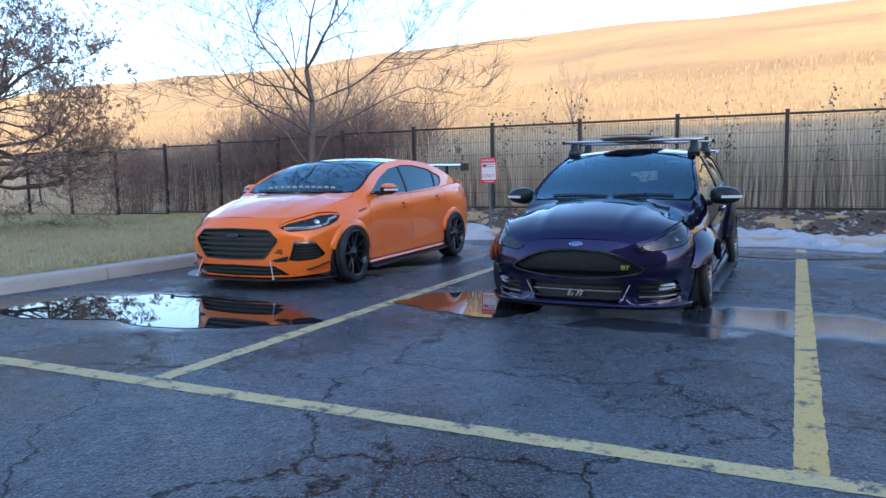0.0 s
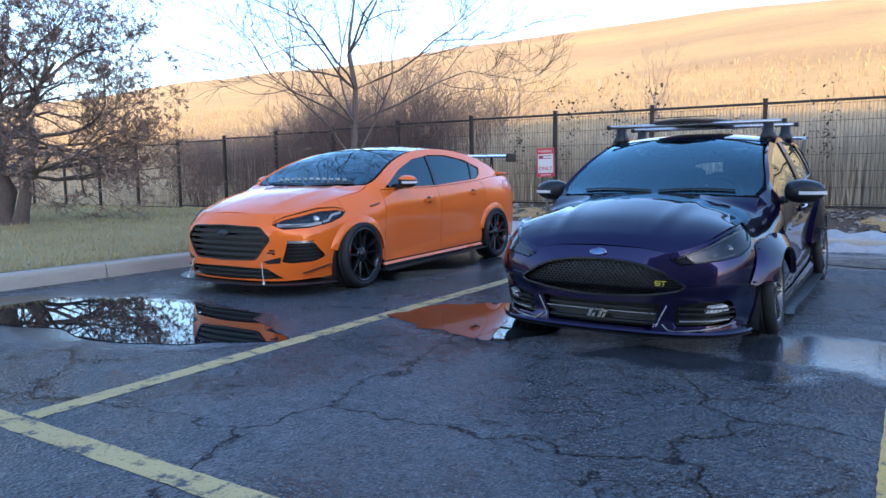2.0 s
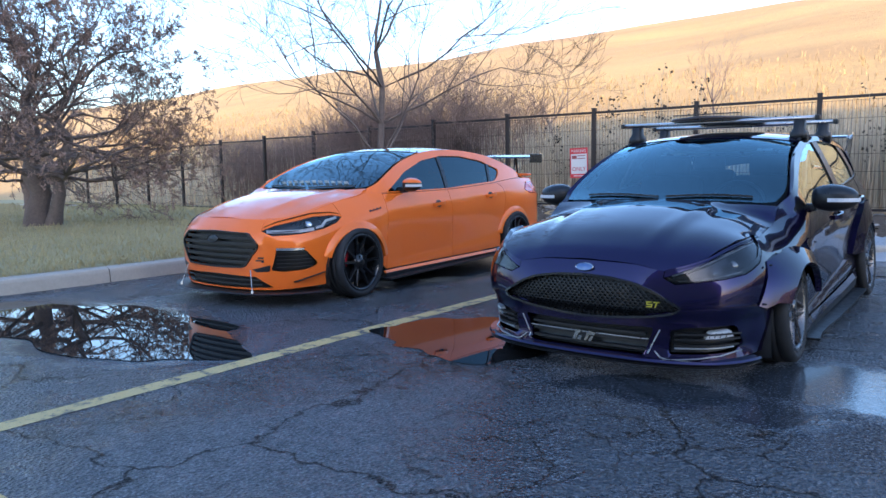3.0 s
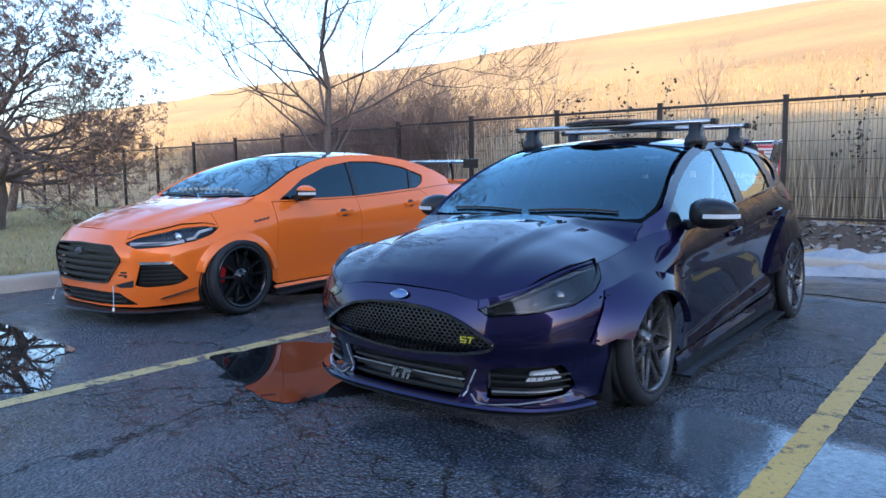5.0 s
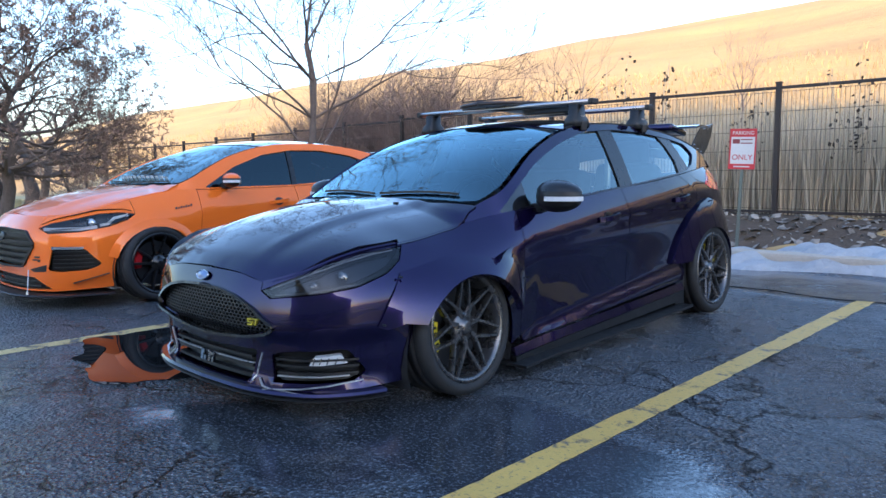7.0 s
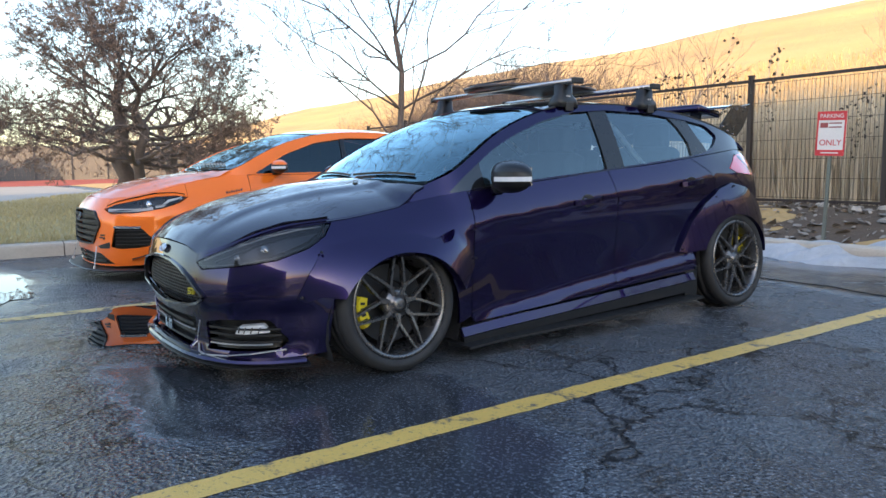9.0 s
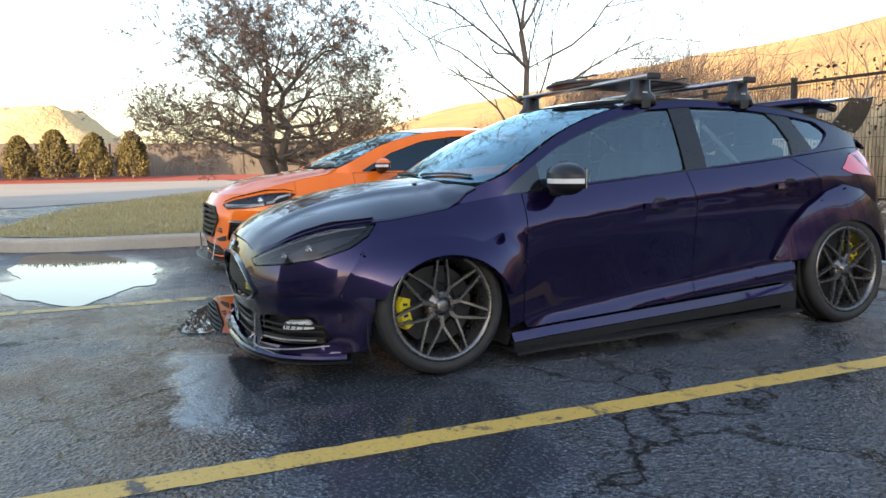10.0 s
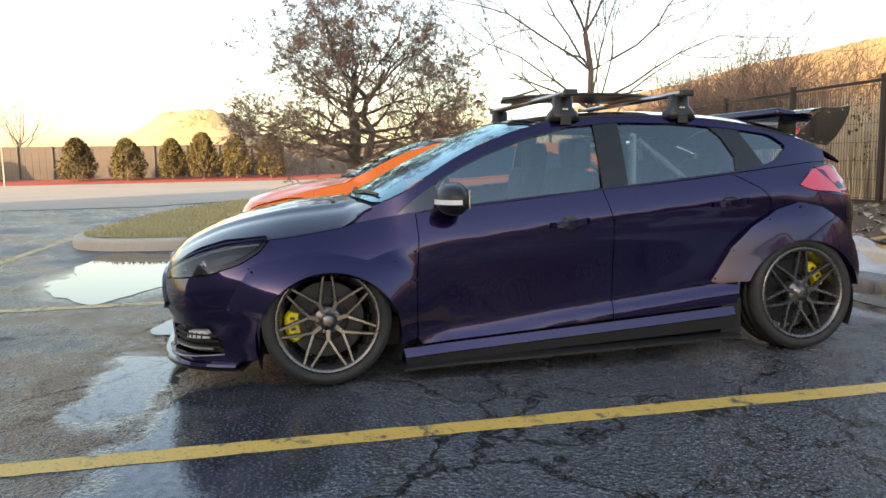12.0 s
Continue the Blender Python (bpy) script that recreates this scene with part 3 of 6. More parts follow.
bare_tree(-6.0, 20.5, float(hill_z(-6, 20.5)), 3.0, 34, "small leafless tree at the foot of the hill", "saplings on the hill", 4, 3, TWIG, 0.04, 0.6)
bare_tree(11.5, 22.0, float(hill_z(11.5, 22)), 4.0, 35, "small leafless tree at the foot of the hill", "saplings on the hill", 4, 3, TWIG, 0.05, 0.6)
shrub_kinds = [shrub(-7.4, 8.3, float(hill_z(-7.4, 8.3)), 3.0, 40), shrub(-8.9, 8.7, float(hill_z(-8.9, 8.7)), 3.0, 41), shrub(-10.6, 8.4, float(hill_z(-10.6, 8.4)), 3.0, 42), shrub(-8.1, 9.8, float(hill_z(-8.1, 9.8)), 3.0, 43)]
rs = random.Random(44)
for k in range(30):
    x = -7.2 - 9.5 * ((k * 0.618) % 1.0)
    y = 8.1 + 1.5 * rs.random() if k % 3 else 9.4 + 3.0 * rs.random()
    size = rs.uniform(0.75, 0.98) * (1.0 if x > -12 else 0.75)
    copy_thing(shrub_kinds[k % 4], pose(x, y, float(hill_z(x, y)) + 0.02, 0, 0, rs.uniform(0, 360)) @ Matrix.Scale(size, 4))


def climber(x, y, h, seed):
    """A dead weed: thin pale stems with dark withered leaves at the top."""
    rng = random.Random(seed)
    t = thing("dead_weed", pose(x, y, float(hill_z(x, y))), "dead weed with pale stems and dark withered leaves", "weed", "dead weeds at the fence")
    lv2, lf2 = [], []
    for s in range(4):
        p = Vector((rng.gauss(0, 0.05), rng.gauss(0, 0.05), 0))
        d = Vector((rng.gauss(0, 0.13), rng.gauss(0, 0.1), 1))
        hh = h * rng.uniform(0.75, 1.0)
        v, f = [], []
        pts = [p + d * (hh * i / 6) + Vector((rng.gauss(0, 0.02), rng.gauss(0, 0.02), 0)) for i in range(7)]
        tube_chain(v, f, pts, [0.009 - 0.001 * i for i in range(7)], 4)
        put("stem", v, f, DRY, t)
        for _ in range(20):
            k = rng.uniform(0.4, 1.0)
            q = pts[0].lerp(pts[-1], k) + Vector((rng.gauss(0, 0.07), rng.gauss(0, 0.05), rng.gauss(0, 0.03)))
            sz = rng.uniform(0.018, 0.04)
            u = Vector((rng.gauss(0, 1), rng.gauss(0, 1), rng.gauss(0, 1))).normalized() * sz
            w = u.orthogonal().normalized() * sz * 0.8
            b = len(lv2)
            lv2 += [q - u, q + w, q + u, q - w, q + u.cross(w).normalized() * sz * 0.4]
            lf2 += [(b, b + 1, b + 4), (b + 1, b + 2, b + 4), (b + 2, b + 3, b + 4), (b + 3, b, b + 4)]
    tagged(put("leaves", lv2, lf2, DARK_LEAF, t, "dark withered leaves"), kind="stuff")


for k, (x, h) in enumerate([(-4.0, 2.4), (-3.1, 2.5), (-2.6, 2.4), (0.35, 2.1), (2.1, 2.4), (2.9, 2.3), (3.8, 2.5), (-1.2, 1.6), (-5.0, 1.7)]):
    climber(x, 8.15 + 0.12 * (k % 3), h, 60 + k)


# ---- far side of the drive ----
tmp = box(0.03, 0.235, 2.7)
board_mesh = bpy.data.meshes.new("board")
tmp.to_mesh(board_mesh)
tmp.free()
board_mesh.materials.append(BOARD)
for k in range(30):
    b = thing("board_fence", pose(-56, -52 + 2.4 * k, 0), "weathered grey board fence panel beyond the drive", "fence", "board fence panels")
    for i in range(10):
        o = new("board", board_mesh)
        o.parent = b
        o.location = (0.012 * (i % 2), 0.24 * (i - 4.5), 1.35 + 0.01 * ((i * 7 + k) % 3))
    part("post", box(0.1, 0.1, 2.75, (0.08, -1.2, 1.375), 0.01), BOARD, b)
mul = put("trim_mulch", [(-53.5, -75, 0.02), (-48, -75, 0.02), (-48, 30, 0.02), (-53.5, 30, 0.02), (-53.5, -75, 0.3), (-53.5, 30, 0.3)], [(0, 1, 2, 3), (1, 4, 5, 2)], MULCH)
tagged(mul, "strip of red mulch along the board fence", "mulch bed", "", "structure")


def arborvitae(x, y, h, r, seed):
    rng = np.random.default_rng(seed)
    t = thing("evergreen_shrub", pose(x, y, 0.2), "rounded conical evergreen shrub by the board fence", "shrub", "evergreen shrubs")
    v, f = [], []
    for _ in range(3400):
        k = rng.random() ** 0.8
        z = h * (0.03 + 0.97 * k)
        rad = r * (0.8 + 0.7 * k if k < 0.28 else ((1 - k) / 0.72) ** 0.45) * (0.66 + 0.42 * rng.random())
        a = rng.random() * 6.283
        rad *= 1 + 0.13 * math.sin(3 * a + 5 * k + seed) + 0.1 * math.sin(5 * a - 9 * k)
        p = Vector((rad * math.cos(a), rad * math.sin(a), z))
        s = 0.09 + 0.09 * rng.random()
        u = Vector((rng.normal(), rng.normal(), rng.normal() + 1.2)).normalized() * s
        w = u.orthogonal().normalized() * s * 0.45
        b = len(v)
        v += [p - w, p + w, p + u * 1.2]
        f.append((b, b + 1, b + 2))
    tagged(put("foliage", v, f, EVERGREEN, t), kind="stuff")
    part("trunk", rod((0, 0, -0.2), (0, 0, h * 0.8), 0.07, 0.02), BARK, t)


for k, (px, hh, rr) in enumerate([(-21.5, 2.9, 1.15), (-14.3, 2.9, 1.2), (-11.0, 2.85, 1.2), (-8.0, 2.8, 1.0), (-5.9, 3.2, 1.15), (-3.6, 3.0, 1.1), (-1.2, 3.1, 1.1), (-26.0, 2.8, 1.2)]):
    arborvitae(-51.0, px, hh, rr, 80 + k)


def far_tree(x, y, h, seed):
    bare_tree(x, y, 0, h, seed, "distant leafless tree beyond the board fence", "distant trees", 4, 3, BARK, 0.16, 0.7)


for k, (x, y, h) in enumerate([(-75, -36, 11), (-78, -31, 9.5), (-80, -27, 10.5), (-90, 12, 9), (-85, 18, 8), (-95, 25, 10), (-100, 35, 9), (-72, -42, 8)]):
    far_tree(x, y, h, 100 + k)


def heap_z(x, y):
    r = np.sqrt(((x + 130) / 22) ** 2 + ((y + 14.5) / 17) ** 2)
    return 11.5 * np.clip(1.25 - r * 1.1, 0, 0.86) * (1 + 0.07 * bumps(x, y, 0.35)) - 0.1


tagged(grid_sheet("ground_heap", np.linspace(-160, -100, 60), np.linspace(-45, 8, 60), heap_z, SAND, "", ""), "tall sunlit heap of pale sand behind the board fence", "sand heap")
pole = thing("sign_pole", pose(-47, -17.6, 0), "thin pale pole with a small sign plate", "sign")
part("pole", rod((0, 0, 0), (0, 0, 2.6), 0.04), CONCRETE, pole)
part("plate", box(0.02, 0.4, 0.45, (0.05, 0, 2.75), 0.005), CONCRETE, pole)

slab = thing("stone_slab", pose(-19.6, 5.2, 0.1, 0, 0, 4), "low pale concrete slab lying on the lawn by the fence", "slab")
part("slab", box(2.6, 0.5, 0.16, (0, 0, 0.1), 0.02), CONCRETE, slab)

# unseen block added behind the camera, which keeps the lot in shade
wall = part("wall_shade_block", box(60, 12, 14.5, (28.7, -28.0, 7.25)), WALL)
tagged(wall, "plain unseen block added behind the parking lot to shade it", "building", "", "structure")


# ---- car kit ----
def car_paint(name, base, flake, metallic, rough=0.28):
    n = Nodes(name)
    c = n.mix(n.math("MULTIPLY", n.voronoi(900), 0.8), base, flake)
    dust = n.noise(5, 5, 0.65)
    r = n.ramp(dust, [(0.35, rough), (0.8, rough + 0.05)])
    return n.done(Base_Color=c, Metallic=metallic, Roughness=r, Specular_Tint=(*flake, 1.0), Coat_Weight=1.0, Coat_IOR=1.45, Coat_Roughness=n.ramp(dust, [(0.4, 0.015), (0.85, 0.05)]))


def plain(name, colour, rough, metallic=0.0, bump=0.0, scale=60, **more):
    n = Nodes(name)
    c = n.mix(n.noise(scale, 4), tuple(v * 0.8 for v in colour), colour)
    if bump:
        n.bump(n.noise(scale * 2, 3), bump, 0.003)
    return n.done(Base_Color=c, Roughness=n.ramp(n.noise(scale * 0.3, 4), [(0.3, rough * 0.85), (0.8, min(1.0, rough * 1.2))]), Metallic=metallic, **more)


def glass(name, tint, alpha_mix, rough=0.0, power=1.5, sheen=(1, 1, 1)):
    """Thin tinted glass: a clear coat-like mirror over what lies behind."""
    n = Nodes(name)
    t = n.tree
    out = t.nodes["Material Output"]
    tr = n.node("ShaderNodeBsdfTransparent", Color=(*tint, 1))
    gl = n.node("ShaderNodeBsdfGlossy", Color=(*sheen, 1), Roughness=rough)
    fr = n.node("ShaderNodeFresnel", IOR=1.55)
    mx = t.nodes.new("ShaderNodeMixShader")
    f = n.math("ADD", n.math("MULTIPLY", fr.outputs[0], power), alpha_mix)
    n.put(mx.inputs[0], n.math("MINIMUM", f, 1.0))
    n.put(mx.inputs[1], tr.outputs[0])
    n.put(mx.inputs[2], gl.outputs[0])
    n.put(out.inputs["Surface"], mx.outputs[0])
    return n.mat


PURPLE = car_paint("purple_metallic_paint", (0.008, 0.005, 0.036), (0.021, 0.012, 0.078), 0.75, 0.16)
ORANGE = car_paint("orange_paint", (0.9, 0.16, 0.012), (0.97, 0.22, 0.025), 0.05, 0.28)
BLACK = plain("black_plastic", (0.014, 0.014, 0.015), 0.45, 0, 0.2)
GLOSS = plain("gloss_black", (0.008, 0.008, 0.009), 0.08, Coat_Weight=1.0)
TRIM = plain("black_trim", (0.012, 0.012, 0.013), 0.3)
CABIN = plain("dark_cabin", (0.02, 0.02, 0.022), 0.8, 0, 0.3)
RUBBER = plain("tyre_rubber", (0.022, 0.022, 0.023), 0.75, 0, 0.3, 40)
GUNMETAL = plain("gunmetal_rim", (0.17, 0.165, 0.165), 0.28, 0.85)
BLACKRIM = plain("black_rim", (0.012, 0.012, 0.013), 0.3, 0.3, Coat_Weight=0.6)
STEEL = plain("brake_steel", (0.035, 0.035, 0.038), 0.5, 0.7)
CHROME = plain("bright_metal", (0.7, 0.71, 0.72), 0.15, 1.0)
SILVER = plain("silver_paint", (0.55, 0.56, 0.58), 0.3, 0.6)
YCAL = plain("yellow_caliper", (0.75, 0.6, 0.02), 0.35)
RCAL = plain("red_caliper", (0.55, 0.015, 0.02), 0.35)
YBADGE = plain("yellow_badge", (0.6, 0.52, 0.04), 0.4)
BLUEBADGE = plain("blue_badge", (0.1, 0.17, 0.38), 0.3, 0.3, Coat_Weight=1.0)
WHITE = plain("white_vinyl", (0.75, 0.76, 0.78), 0.5)
FOGWHITE = plain("clear_reflector", (0.82, 0.84, 0.86), 0.25, 0.2, Coat_Weight=1.0)
LAMPWHITE = plain("lamp_reflector", (0.62, 0.64, 0.66), 0.18, 0.85)
PROJECTOR = plain("dark_projector", (0.16, 0.165, 0.17), 0.12, 0.8, Coat_Weight=1.0)
REDLENS = plain("red_lens", (0.6, 0.02, 0.05), 0.1, Coat_Weight=1.0)
CARBON = plain("carbon_fibre", (0.018, 0.018, 0.02), 0.25, 0.2, Coat_Weight=1.0)
ALU = plain("brushed_aluminium", (0.6, 0.6, 0.6), 0.3, 0.95)
CLEAR = glass("clear_glass", (0.66, 0.8, 0.83), 0.08, 0.0, 1.5, (0.8, 0.96, 1.0))
SCREEN = glass("windscreen_glass", (0.45, 0.62, 0.7), 0.05, 0.0, 1.2, (0.62, 0.9, 1.0))
TINT = glass("tinted_glass", (0.05, 0.06, 0.07), 0.02, 0.0, 1.1, (0.7, 0.92, 1.0))
LENS = glass("lamp_lens", (0.92, 0.93, 0.94), 0.0, 0.0, 1.0)
SMOKED = glass("smoked_lens", (0.5, 0.5, 0.52), 0.0, 0.0, 1.0)


def spline(rows, per=14):
    """A smooth curve through rows of numbers (cardinal spline with limited slopes)."""
    rows = np.array(rows, float)
    out = []
    n = len(rows)
    for i in range(n - 1):
        p0, p1, p2, p3 = rows[max(i - 1, 0)], rows[i], rows[i + 1], rows[min(i + 2, n - 1)]
        for k in range(per):
            t = k / per
            out.append(0.5 * (2 * p1 + (p2 - p0) * t + (2 * p0 - 5 * p1 + 4 * p2 - p3) * t * t + (3 * p1 - p0 - 3 * p2 + p3) * t ** 3))
    out.append(rows[-1])
    return np.array(out)


def rounded(pts, r=0.03, n=4):
    """The outline with its corners rounded."""
    out = []
    m = len(pts)
    for i in range(m):
        a, p, b = Vector(pts[i - 1]), Vector(pts[i]), Vector(pts[(i + 1) % m])
        d1, d2 = a - p, b - p
        q = min(r, d1.length * 0.45, d2.length * 0.45)
        s, e = p + d1.normalized() * q, p + d2.normalized() * q
        for k in range(n + 1):
            t = k / n
            out.append(tuple(s * (1 - t) ** 2 + p * 2 * t * (1 - t) + e * t * t))
    return out


def dense(pts, step=0.04):
    out = []
    m = len(pts)
    for i in range(m):
        a, b = Vector(pts[i]), Vector(pts[(i + 1) % m])
        k = max(1, int((b - a).length / step))
        out += [tuple(a.lerp(b, j / k)) for j in range(k)]
    return out


def shrink(pts, d):
    """The outline moved inwards by d."""
    area = sum(a[0] * b[1] - b[0] * a[1] for a, b in zip(pts, pts[1:] + pts[:1]))
    s = 1 if area > 0 else -1
    out = []
    m = len(pts)
    for i in range(m):
        a, p, b = Vector(pts[i - 1]), Vector(pts[i]), Vector(pts[(i + 1) % m])
        t1, t2 = (p - a), (b - p)
        if t1.length < 1e-7 or t2.length < 1e-7:
            out.append(tuple(p))
            continue
        t1.normalize(), t2.normalize()
        n1, n2 = Vector((-t1.y, t1.x)), Vector((-t2.y, t2.x))
        nn = n1 + n2
        k = nn.length
        if k < 0.3:
            out.append(tuple(p))
            continue
        nn /= k
        out.append(tuple(p + nn * s * d / max(0.5, nn.dot(n1))))
    return out


def arc(cy, cz, r, a0, a1, n=14):
    return [(cy + r * math.cos(radians(a0 + (a1 - a0) * k / n)), cz + r * math.sin(radians(a0 + (a1 - a0) * k / n))) for k in range(n + 1)]


def panel(name, parent, outline, surf, material, step=0.05, holes=(), gap=0.0025, depth=0.014, both=False, label="", conv=None, seg=0.035):
    """A sheet-metal or glass panel on the surface surf(u, v), with turned-in edges. both: its mirror image too."""
    o = dense(outline, seg)
    if gap:
        o = shrink(o, gap)
    hs = [dense(h, seg) for h in holes]
    if conv:
        o = [conv(p) for p in o]
        hs = [[conv(p) for p in h] for h in hs]
    v2, f = sheet_2d(o, step, hs)
    P = [Vector(surf(u, v)) for u, v in v2]
    # outward normals by small steps on the surface
    e = 0.004
    N = []
    for (u, v), p in zip(v2, P):
        a, b = Vector(surf(u + e, v)) - p, Vector(surf(u, v + e)) - p
        N.append(a.cross(b).normalized() if a.cross(b).length > 1e-12 else Vector((0, 0, 1)))
    centre = Vector((0, 1.2, 0.55))
    s = sum(n.dot(p - centre) for n, p in zip(N, P))
    sg = 1 if s > 0 else -1
    N = [n * sg for n in N]
    faces = []
    for t in f:
        a, b, c = (P[t[0]], P[t[1]], P[t[2]])
        nn = (b - a).cross(c - a)
        faces.append(t if nn.dot(N[t[0]]) > 0 else tuple(reversed(t)))
    count = {}
    for t in faces:
        for i in range(len(t)):
            k = (t[i], t[(i + 1) % len(t)])
            count[k] = 1
    verts = list(P)
    nsm = len(faces)
    if depth:
        at = {}
        rim = [k for k in count if (k[1], k[0]) not in count]
        for a, b in rim:
            for i in (a, b):
                if i not in at:
                    at[i] = len(verts)
                    verts.append(P[i].copy())
                    verts.append(P[i] - N[i] * depth)
            faces.append((at[b], at[a], at[a] + 1, at[b] + 1))
    made = []
    for m in ((1, -1) if both else (1,)):
        vv = [(x * m, y, z) for x, y, z in verts]
        ff = faces if m == 1 else [tuple(reversed(t)) for t in faces]
        me = mesh_of(name, vv, ff, material)
        me.polygons.foreach_set("use_smooth", [i < nsm for i in range(len(ff))])
        ob = new(name, me)
        ob.parent = parent
        made.append(tagged(ob, label))
    return made


class Shell:
    """The outer form of a car. Local axes: x to its left, y to the rear from the front axle, z up.
    plan rows: x, y, height of the shoulder, inset at the shoulder, depth of its rounding, inset at the bottom."""

    def __init__(self, plan, gutter, centre, lean, curve, crease=None, bottom=0.16, undercut=None, hollow=0.022):
        self.undercut, self.hollow = undercut, hollow
        d = spline(plan)
        self.x, self.y, self.zt, self.it, self.rd, self.ib = d.T
        ds = np.hypot(np.diff(self.x), np.diff(self.y))
        self.s = np.concatenate([[0], np.cumsum(ds)])
        tx, ty = np.gradient(self.x), np.gradient(self.y)
        ln = np.hypot(tx, ty)
        self.nx, self.ny = ty / ln, -tx / ln
        self.nx[0] = 0.0
        self.front = int(np.argmax(self.x > 0.6))
        self.g = spline(gutter)
        self.c = spline(centre)
        self.lean, self.curve, self.crease, self.bottom = lean, curve, crease, bottom
        # the shoulder curve, then the roof gutter
        top = [self.low(s, z) for s, z in zip(self.s, self.zt)]
        y0 = self.g[0][0]
        e = [(p[1], abs(p[0]), p[2]) for p in top if p[1] < y0]
        for y, z in self.g:
            e.append((y, self.side(y, z)[0], z))
        e = sorted(e)
        self.e = np.array(e)

    def at(self, col, s):
        return float(np.interp(abs(s), self.s, col))

    def sy(self, y):
        """Arc length of a place on the flank."""
        k = slice(self.front // 2, len(self.s))
        return float(np.interp(y, self.y[k], self.s[k]))

    def sx(self, x):
        """Arc length of a place on the nose."""
        k = int(np.argmax(self.x))
        v = float(np.interp(abs(x), self.x[:k], self.s[:k]))
        return v if x >= 0 else -v

    def low(self, s, z, off=0.0):
        zt, it, rd, ib = self.at(self.zt, s), self.at(self.it, s), self.at(self.rd, s), self.at(self.ib, s)
        x, y, nx, ny = self.at(self.x, s), self.at(self.y, s), self.at(self.nx, s), self.at(self.ny, s)
        h = zt - z
        ins = it * max(0.0, 1 - h / rd) ** 2 + ib * max(0.0, (0.42 - z) / 0.3) ** 2
        if self.crease and 0.3 < y < 2.9:
            zc = float(np.interp(y, self.crease[0], self.crease[1]))
            fade = min(1, (y - 0.3) / 0.3, (2.9 - y) / 0.4)
            u = zc - z
            if u > 0:
                k = min(1.0, max(0.0, (u - 0.43) / 0.09))
                w = min(1.0, u / 0.38)
                ins += self.hollow * fade * (0.3 * (1 - math.exp(-u / 0.02)) + 0.7 * w * w * (3 - 2 * w)) * (1 - 0.65 * k * k * (3 - 2 * k))
        if self.undercut and y < -0.36:
            hi, lo, amount = self.undercut
            k = min(1.0, max(0.0, (hi - z) / 0.045)) * min(1.0, max(0.0, (z - lo + 0.03) / 0.03))
            ins += amount * k * k * (3 - 2 * k) * min(1.0, (-0.36 - y) / 0.12)
        ins -= off
        x, y = x - nx * ins, y - ny * ins
        return (x if s >= 0 else -x, y, z)

    def flank(self, y, z, off=0.0):
        return self.low(self.sy(y), z, off)

    def side(self, y, z, off=0.0):
        """The leaning glass house."""
        s = self.sy(y)
        zb = self.at(self.zt, s)
        xb = self.low(s, zb)[0]
        d = z - zb
        return (xb - self.lean * d - self.curve * d * d + off, y, z + off * 0.4)

    def top(self, x, y, off=0.0):
        xe = max(0.02, float(np.interp(y, self.e[:, 0], self.e[:, 1])))
        ze = float(np.interp(y, self.e[:, 0], self.e[:, 2]))
        zc = float(np.interp(y, self.c[:, 0], self.c[:, 1]))
        k = min(1.15, abs(x) / xe)
        return (x, y, ze + (zc - ze) * (1 - k ** 2.3) + off)

    def edge_x(self, y, d=0.0):
        return max(0.0, float(np.interp(y, self.e[:, 0], self.e[:, 1])) - d)


def lathe(profile, seg=48, axis_x=True):
    """A body of revolution about the x axis from (x, r) pairs."""
    v, f = [], []
    n = len(profile)
    for k in range(seg):
        a = 2 * math.pi * k / seg
        for x, r in profile:
            v.append((x, r * math.cos(a), r * math.sin(a)))
    for k in range(seg):
        for i in range(n - 1):
            a, b = k * n + i, ((k + 1) % seg) * n + i
            f.append((a, a + 1, b + 1, b))
    return v, f


def bar(p, q, w, d, taper=1.0):
    """A spoke: a flat bar from p to q, w wide and d deep along x."""
    p, q = Vector(p), Vector(q)
    t = (q - p).normalized()
    s = Vector((1, 0, 0)).cross(t).normalized()
    bm = bmesh.new()
    ring = []
    for c, k in ((p, 1.0), (q, taper)):
        ring.append([bm.verts.new(c + s * (w * k * a) + Vector((b * d, 0, 0))) for a, b in ((-0.5, 0), (-0.32, 0.5), (0.32, 0.5), (0.5, 0), (0.5, -0.9), (-0.5, -0.9))])
    for i in range(6):
        bm.faces.new((ring[0][i], ring[0][(i + 1) % 6], ring[1][(i + 1) % 6], ring[1][i]))
    bm.faces.new(ring[0][::-1])
    bm.faces.new(ring[1])
    bmesh.ops.recalc_face_normals(bm, faces=bm.faces[:])
    return bm


